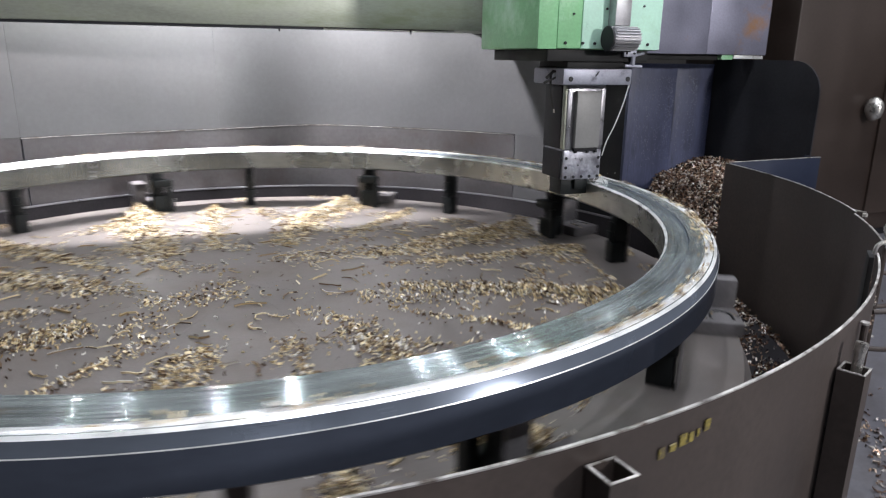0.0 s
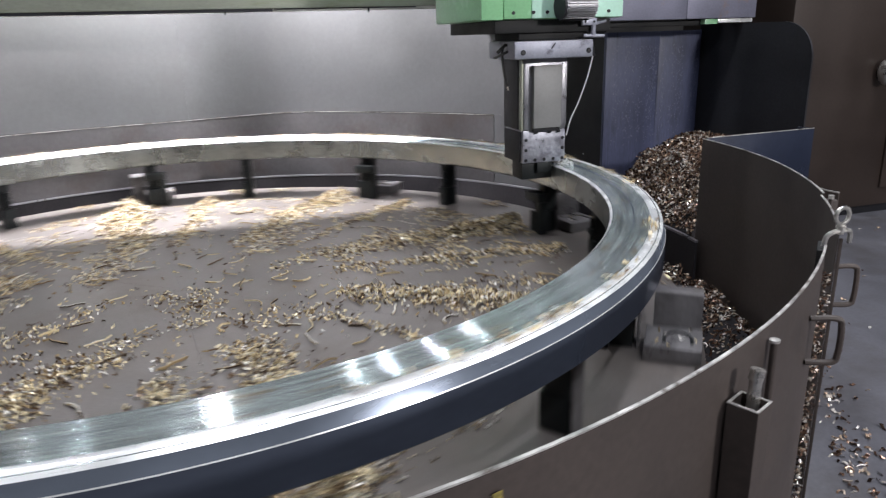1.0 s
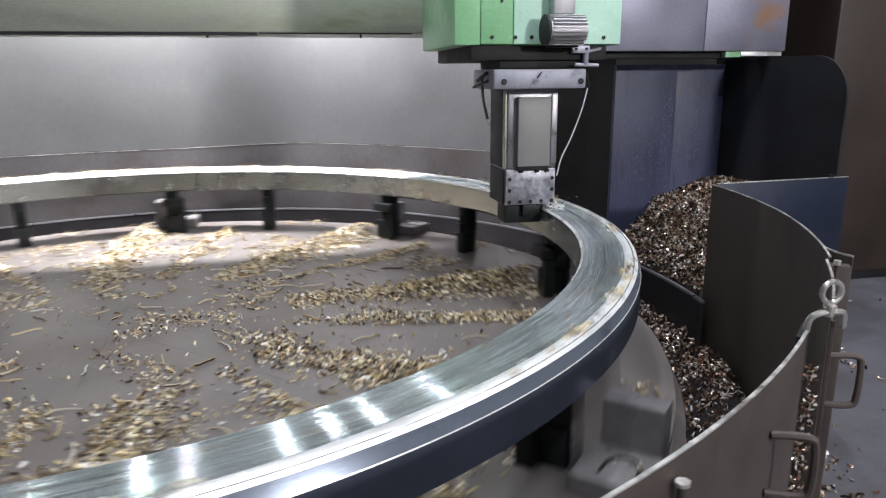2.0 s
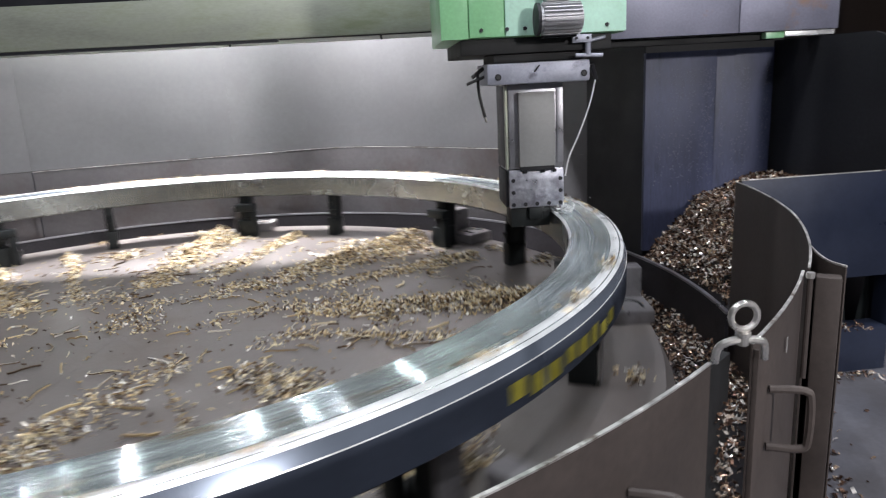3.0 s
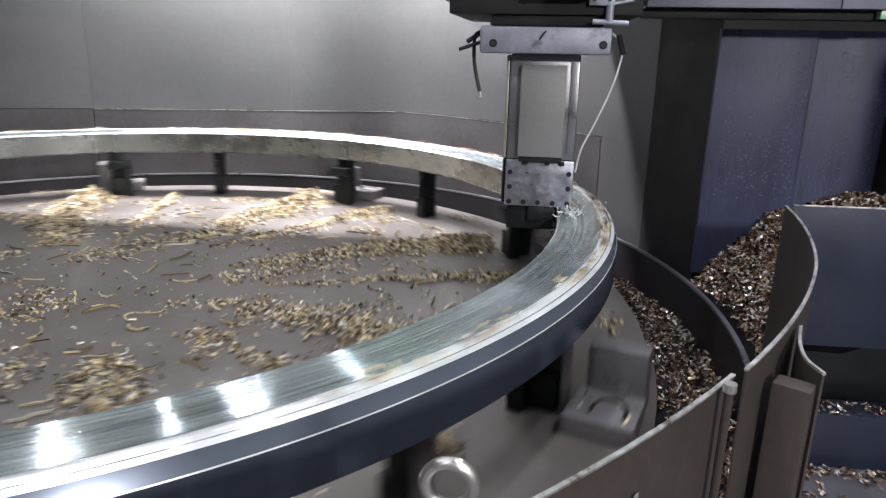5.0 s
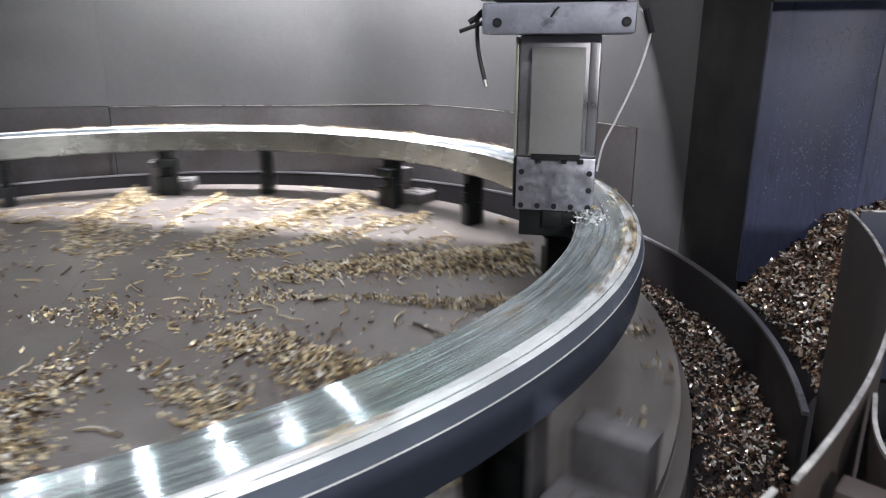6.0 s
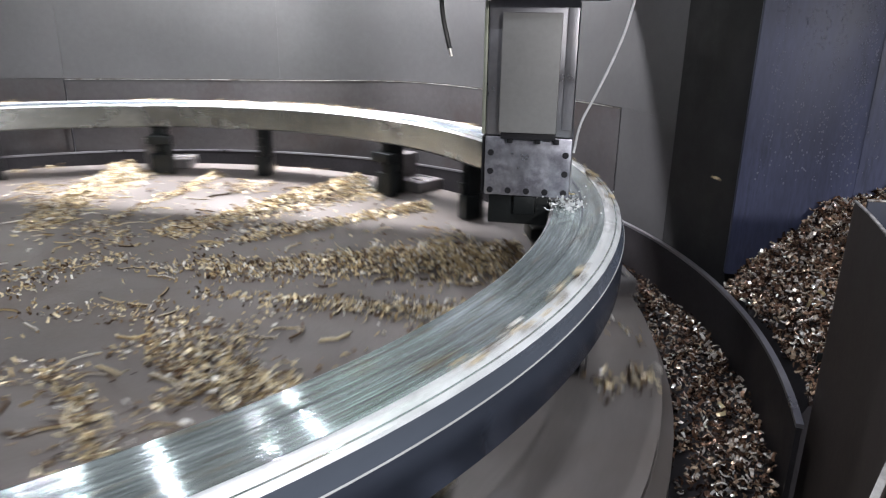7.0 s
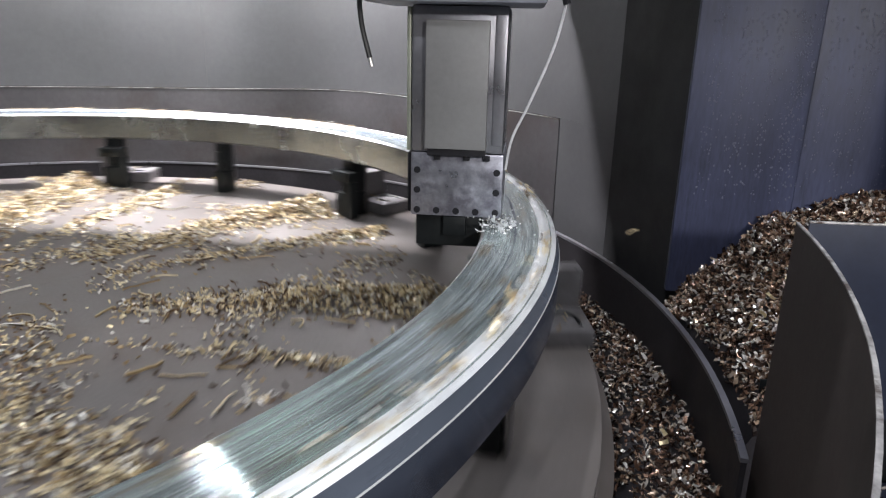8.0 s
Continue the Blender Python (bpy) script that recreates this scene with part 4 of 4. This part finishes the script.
def build_trough_chips():
    rng = CHIP_RNG
    P, S = [], []
    while len(P) < 7600:
        a = rng.uniform(-100, 42)
        r = rng.uniform(2.29, 2.515 if a > -9 else 2.542)
        deep = 0.4 + 0.6 * min(1, max(0, (a + 45) / 40))
        f = (r - 2.285) / 0.22
        if rng.random() > (0.25 + 0.75 * f) * deep + 0.08:
            continue
        p = polar(r, a)
        z = 0.03 + 0.115 * f * deep + 0.03 * swell(p.x, p.y, 6, 2)
        P.append((p.x, p.y, max(0.022, z + rng.uniform(-0.012, 0.014))))
        S.append(rng.uniform(0.016, 0.034))
    tagged(chip_mesh("trough_chips", P, S, 0.8, M_PILECHIP), "bronze and grey steel chips lying in the trough", "steel chips", kind="stuff")
    bm = bmesh.new()
    lathe(bm, [(2.285, 0.0205), (2.512, 0.0205), (2.512, 0.13), (2.31, 0.032)], -30, 42, 2)
    ob = part("trough_chip_bed", bm, M_DARKSHEET)
    tagged(ob, "packed dark bed of chips in the trough", "chip bed", kind="stuff")


def build_floor_chips():
    rng = CHIP_RNG
    P, S = [], []
    while len(P) < 900:
        x, y = rng.uniform(1.2, 4.6), rng.uniform(-3.2, 0.4)
        r = math.hypot(x, y)
        if r < 2.68 or (2.5 < x < 3.2 and y > -0.32):
            continue
        near = 0.8 * math.exp(-((r - 2.72) / 0.10) ** 2) + 1.6 * max(0, swell(x, y, 2.6, 9) - 0.30)
        if rng.random() > near + 0.005:
            continue
        P.append((x, y, 0.001))
        S.append(rng.uniform(0.016, 0.036))
    tagged(chip_mesh("floor_chips", P, S, 0.5, M_PILECHIP), "steel chips scattered on the shop floor", "steel chips", kind="stuff")
    # chips on the foot box of the bin and along its foot
    P, S = [], []
    for _ in range(330):
        foot = rng.random() < 0.6
        P.append((rng.uniform(2.62, 3.17), -0.30 - abs(rng.normal(0, 0.035)) if foot else rng.uniform(-0.293, -0.20), 0.002 + 0.012 * rng.random() if foot else 0.191))
        S.append(rng.uniform(0.014, 0.03))
    tagged(chip_mesh("bin_chips", P, S, 0.6, M_PILECHIP), "steel chips lying along the foot of the chip bin", "steel chips", kind="stuff")
    # chips caught in the joint between two guard sheets
    P, S = [], []
    for _ in range(420):
        p = polar(rng.uniform(2.548, 2.572), rng.uniform(-47.3, -45.6))
        P.append((p.x, p.y, rng.uniform(0.0, ZR + 0.03)))
        S.append(rng.uniform(0.010, 0.02))
    tagged(chip_mesh("joint_chips", P, S, 1.0, M_PILECHIP), "steel chips packed in the guard joint", "steel chips", kind="stuff")


def build_litter():
    """All chips that ride on the table, the jaws and the ring."""
    rng = CHIP_RNG
    P, S, H = [], [], []

    def put(r, a, z, s, h=None):
        p = polar(r, a)
        P.append((p.x, p.y, z))
        S.append(s)
        H.append(rng.uniform(0, math.tau) if h is None else h)

    top = -0.4195
    while len(P) < 7600:                                    # loose litter in wandering rows
        r, a = 1.84 * math.sqrt(rng.random()), rng.uniform(0, 360)
        p = polar(r, a)
        rows = swell(p.x + 0.35 * swell(p.x, p.y, 1.6, 5), p.y, 3.4, 1)
        if rng.random() > max(0.045, 2.6 * rows - 0.10 + 0.25 * max(0, 0.7 - r)):
            continue
        put(r, a, top + rng.uniform(0, 0.004), rng.uniform(0.011, 0.031))
    for k in range(8):                                      # heavy ridges along the slots, thinner ones between
        for off, count, lean, wide, tall in ((19, 2900, 11, 0.076, 0.085), (3, 820, 5, 0.03, 0.035)):
            mass = rng.uniform(0.7, 1.25)
            kink = rng.uniform(-3, 3)
            for _ in range(int(count * mass)):
                f = rng.exponential(0.36)                   # 0 at the jaws, 1 towards the middle
                if f > 0.80:
                    continue
                r = 1.90 - 1.45 * f
                u = rng.normal(0, 1)
                side = u * wide * mass * (1 - 0.35 * f) + 0.05 * swell(r * 1.7, k + off, 1.0, 3)
                high = tall * mass * max(0, 1 - 1.5 * f) * math.exp(-u * u)
                a = k * 45 + off + (lean + kink) * f + math.degrees(side / r)
                put(r, a, top + high * rng.random() ** 0.5, rng.uniform(0.014, 0.034))
    for k in range(8):                                      # outside the ring: on the seats and in clumps on the table
        for _ in range(8):
            put(rng.uniform(2.09, 2.235), k * 45 + 12.8 + rng.normal(0, 1.4), -0.361, rng.uniform(0.014, 0.026))
        for _ in range(rng.integers(2, 5)):
            c, rc = k * 45 + rng.uniform(20, 50), rng.uniform(2.08, 2.2)
            for _ in range(rng.integers(8, 40)):
                put(min(2.228, rc + rng.normal(0, 0.03)), c + rng.normal(0, 1.1), top + rng.uniform(0, 0.012), rng.uniform(0.018, 0.036))
    for c in range(64):                                     # clumps stuck near the ring's outer edge
        a = rng.uniform(0, 360)
        for _ in range(rng.integers(5, 24)):
            put(2.078 - abs(rng.normal(0, 0.02)), a + rng.normal(0, 1.5), 0.0005 + 0.006 * rng.random(), rng.uniform(0.012, 0.027))
    ob = chip_mesh("table_chips", P, S, 0.62, M_CHIP, H)
    # long stringy chips
    bm = bmesh.new()
    prng = random.Random(11)
    for _ in range(230):
        r, a = 1.75 * math.sqrt(prng.random()), prng.uniform(0, 360)
        p, h = polar(r, a, top + 0.006), prng.uniform(0, math.tau)
        pts, bend = [], prng.uniform(-0.5, 0.5)
        for i in range(6):
            pts.append(p.copy())
            p += Vector((math.cos(h), math.sin(h), 0)) * prng.uniform(0.012, 0.034)
            p.z = top + 0.005 + prng.uniform(0, 0.006)
            h += bend + prng.uniform(-0.35, 0.35)
        tube(bm, pts, prng.uniform(0.003, 0.0055), 4)
    strings = part("string_chips", bm, M_CHIP)
    ob.location = strings.location = (0, 0, ZR)
    tagged(ob, "straw-coloured steel chips heaped and scattered on the turning table", "steel chips", kind="stuff")
    tagged(strings, "long stringy steel chips lying on the turning table", "steel chips", kind="stuff")
    return ob, strings


build_heap()
build_trough_chips()
build_floor_chips()
litter, strings = build_litter()


def build_flying_chips():
    made = []
    for i in range(7):
        ob = chip_mesh("flying_chip", [(0, 0, 0)], [0.034], 0.6, M_CHIP)
        made.append(tagged(ob, "single bright steel chip thrown off by the tool", "steel chip", "flying chips"))
    return made


flyers = build_flying_chips()


def motions():
    turns = [i * 0.25 for i in range(33)]
    for thing in (table, ring, litter, strings):
        walk(thing, [(t, pose(0, 0, ZR, 0, 0, OMEGA * t)) for t in turns])
    # chips leave the cutting edge, pass over the ring and land in the heap or the trough
    flights = [(0.5, (2.32, 0.10, 0.16), (2.62, 0.05, -0.24)), (1.3, (2.30, 0.15, 0.22), (2.75, 0.2, -0.15)), (2.5, (2.28, 0.10, 0.10), (2.44, 0.05, -0.58)),
               (4.0, (2.341, 0.100, -0.057), (2.43, 0.0, -0.58)), (4.5, (2.301, 0.300, 0.149), (2.66, 0.10, -0.22)), (7.0, (2.363, 0.200, 0.070), (2.70, 0.15, -0.19)), (8.0, (2.321, 0.250, -0.054), (2.43, 0.2, -0.58))]
    start = Vector((1.955, 0.04, 0.03))
    for k, (thing, (t, over, end)) in enumerate(zip(flyers, flights)):
        over, end = Vector(over), Vector(end)
        rows = [(0.0, pose(*start.xy, ZR + start.z))] if t - 0.2 > 0 else []
        for j in range(5):
            f = j / 4
            p = start.lerp(over, f)
            rows.append((t - 0.2 + 0.2 * f, pose(p.x, p.y, ZR + p.z + 0.12 * f * (1 - f), 45 * j * (1 if k % 2 else -1), 12 * j, 30 * j)))
        if t < 7.7:
            for j in range(1, 5):
                f = j / 4
                p = over.lerp(end, f)
                rows.append((t + 0.24 * f, pose(p.x, p.y, ZR + p.z + 0.2 * f * (1 - f), (180 + 45 * j) * (1 if k % 2 else -1), 48 + 12 * j, 120 + 30 * j)))
            rows.append((8.0, rows[-1][1]))
        walk(thing, rows)


motions()
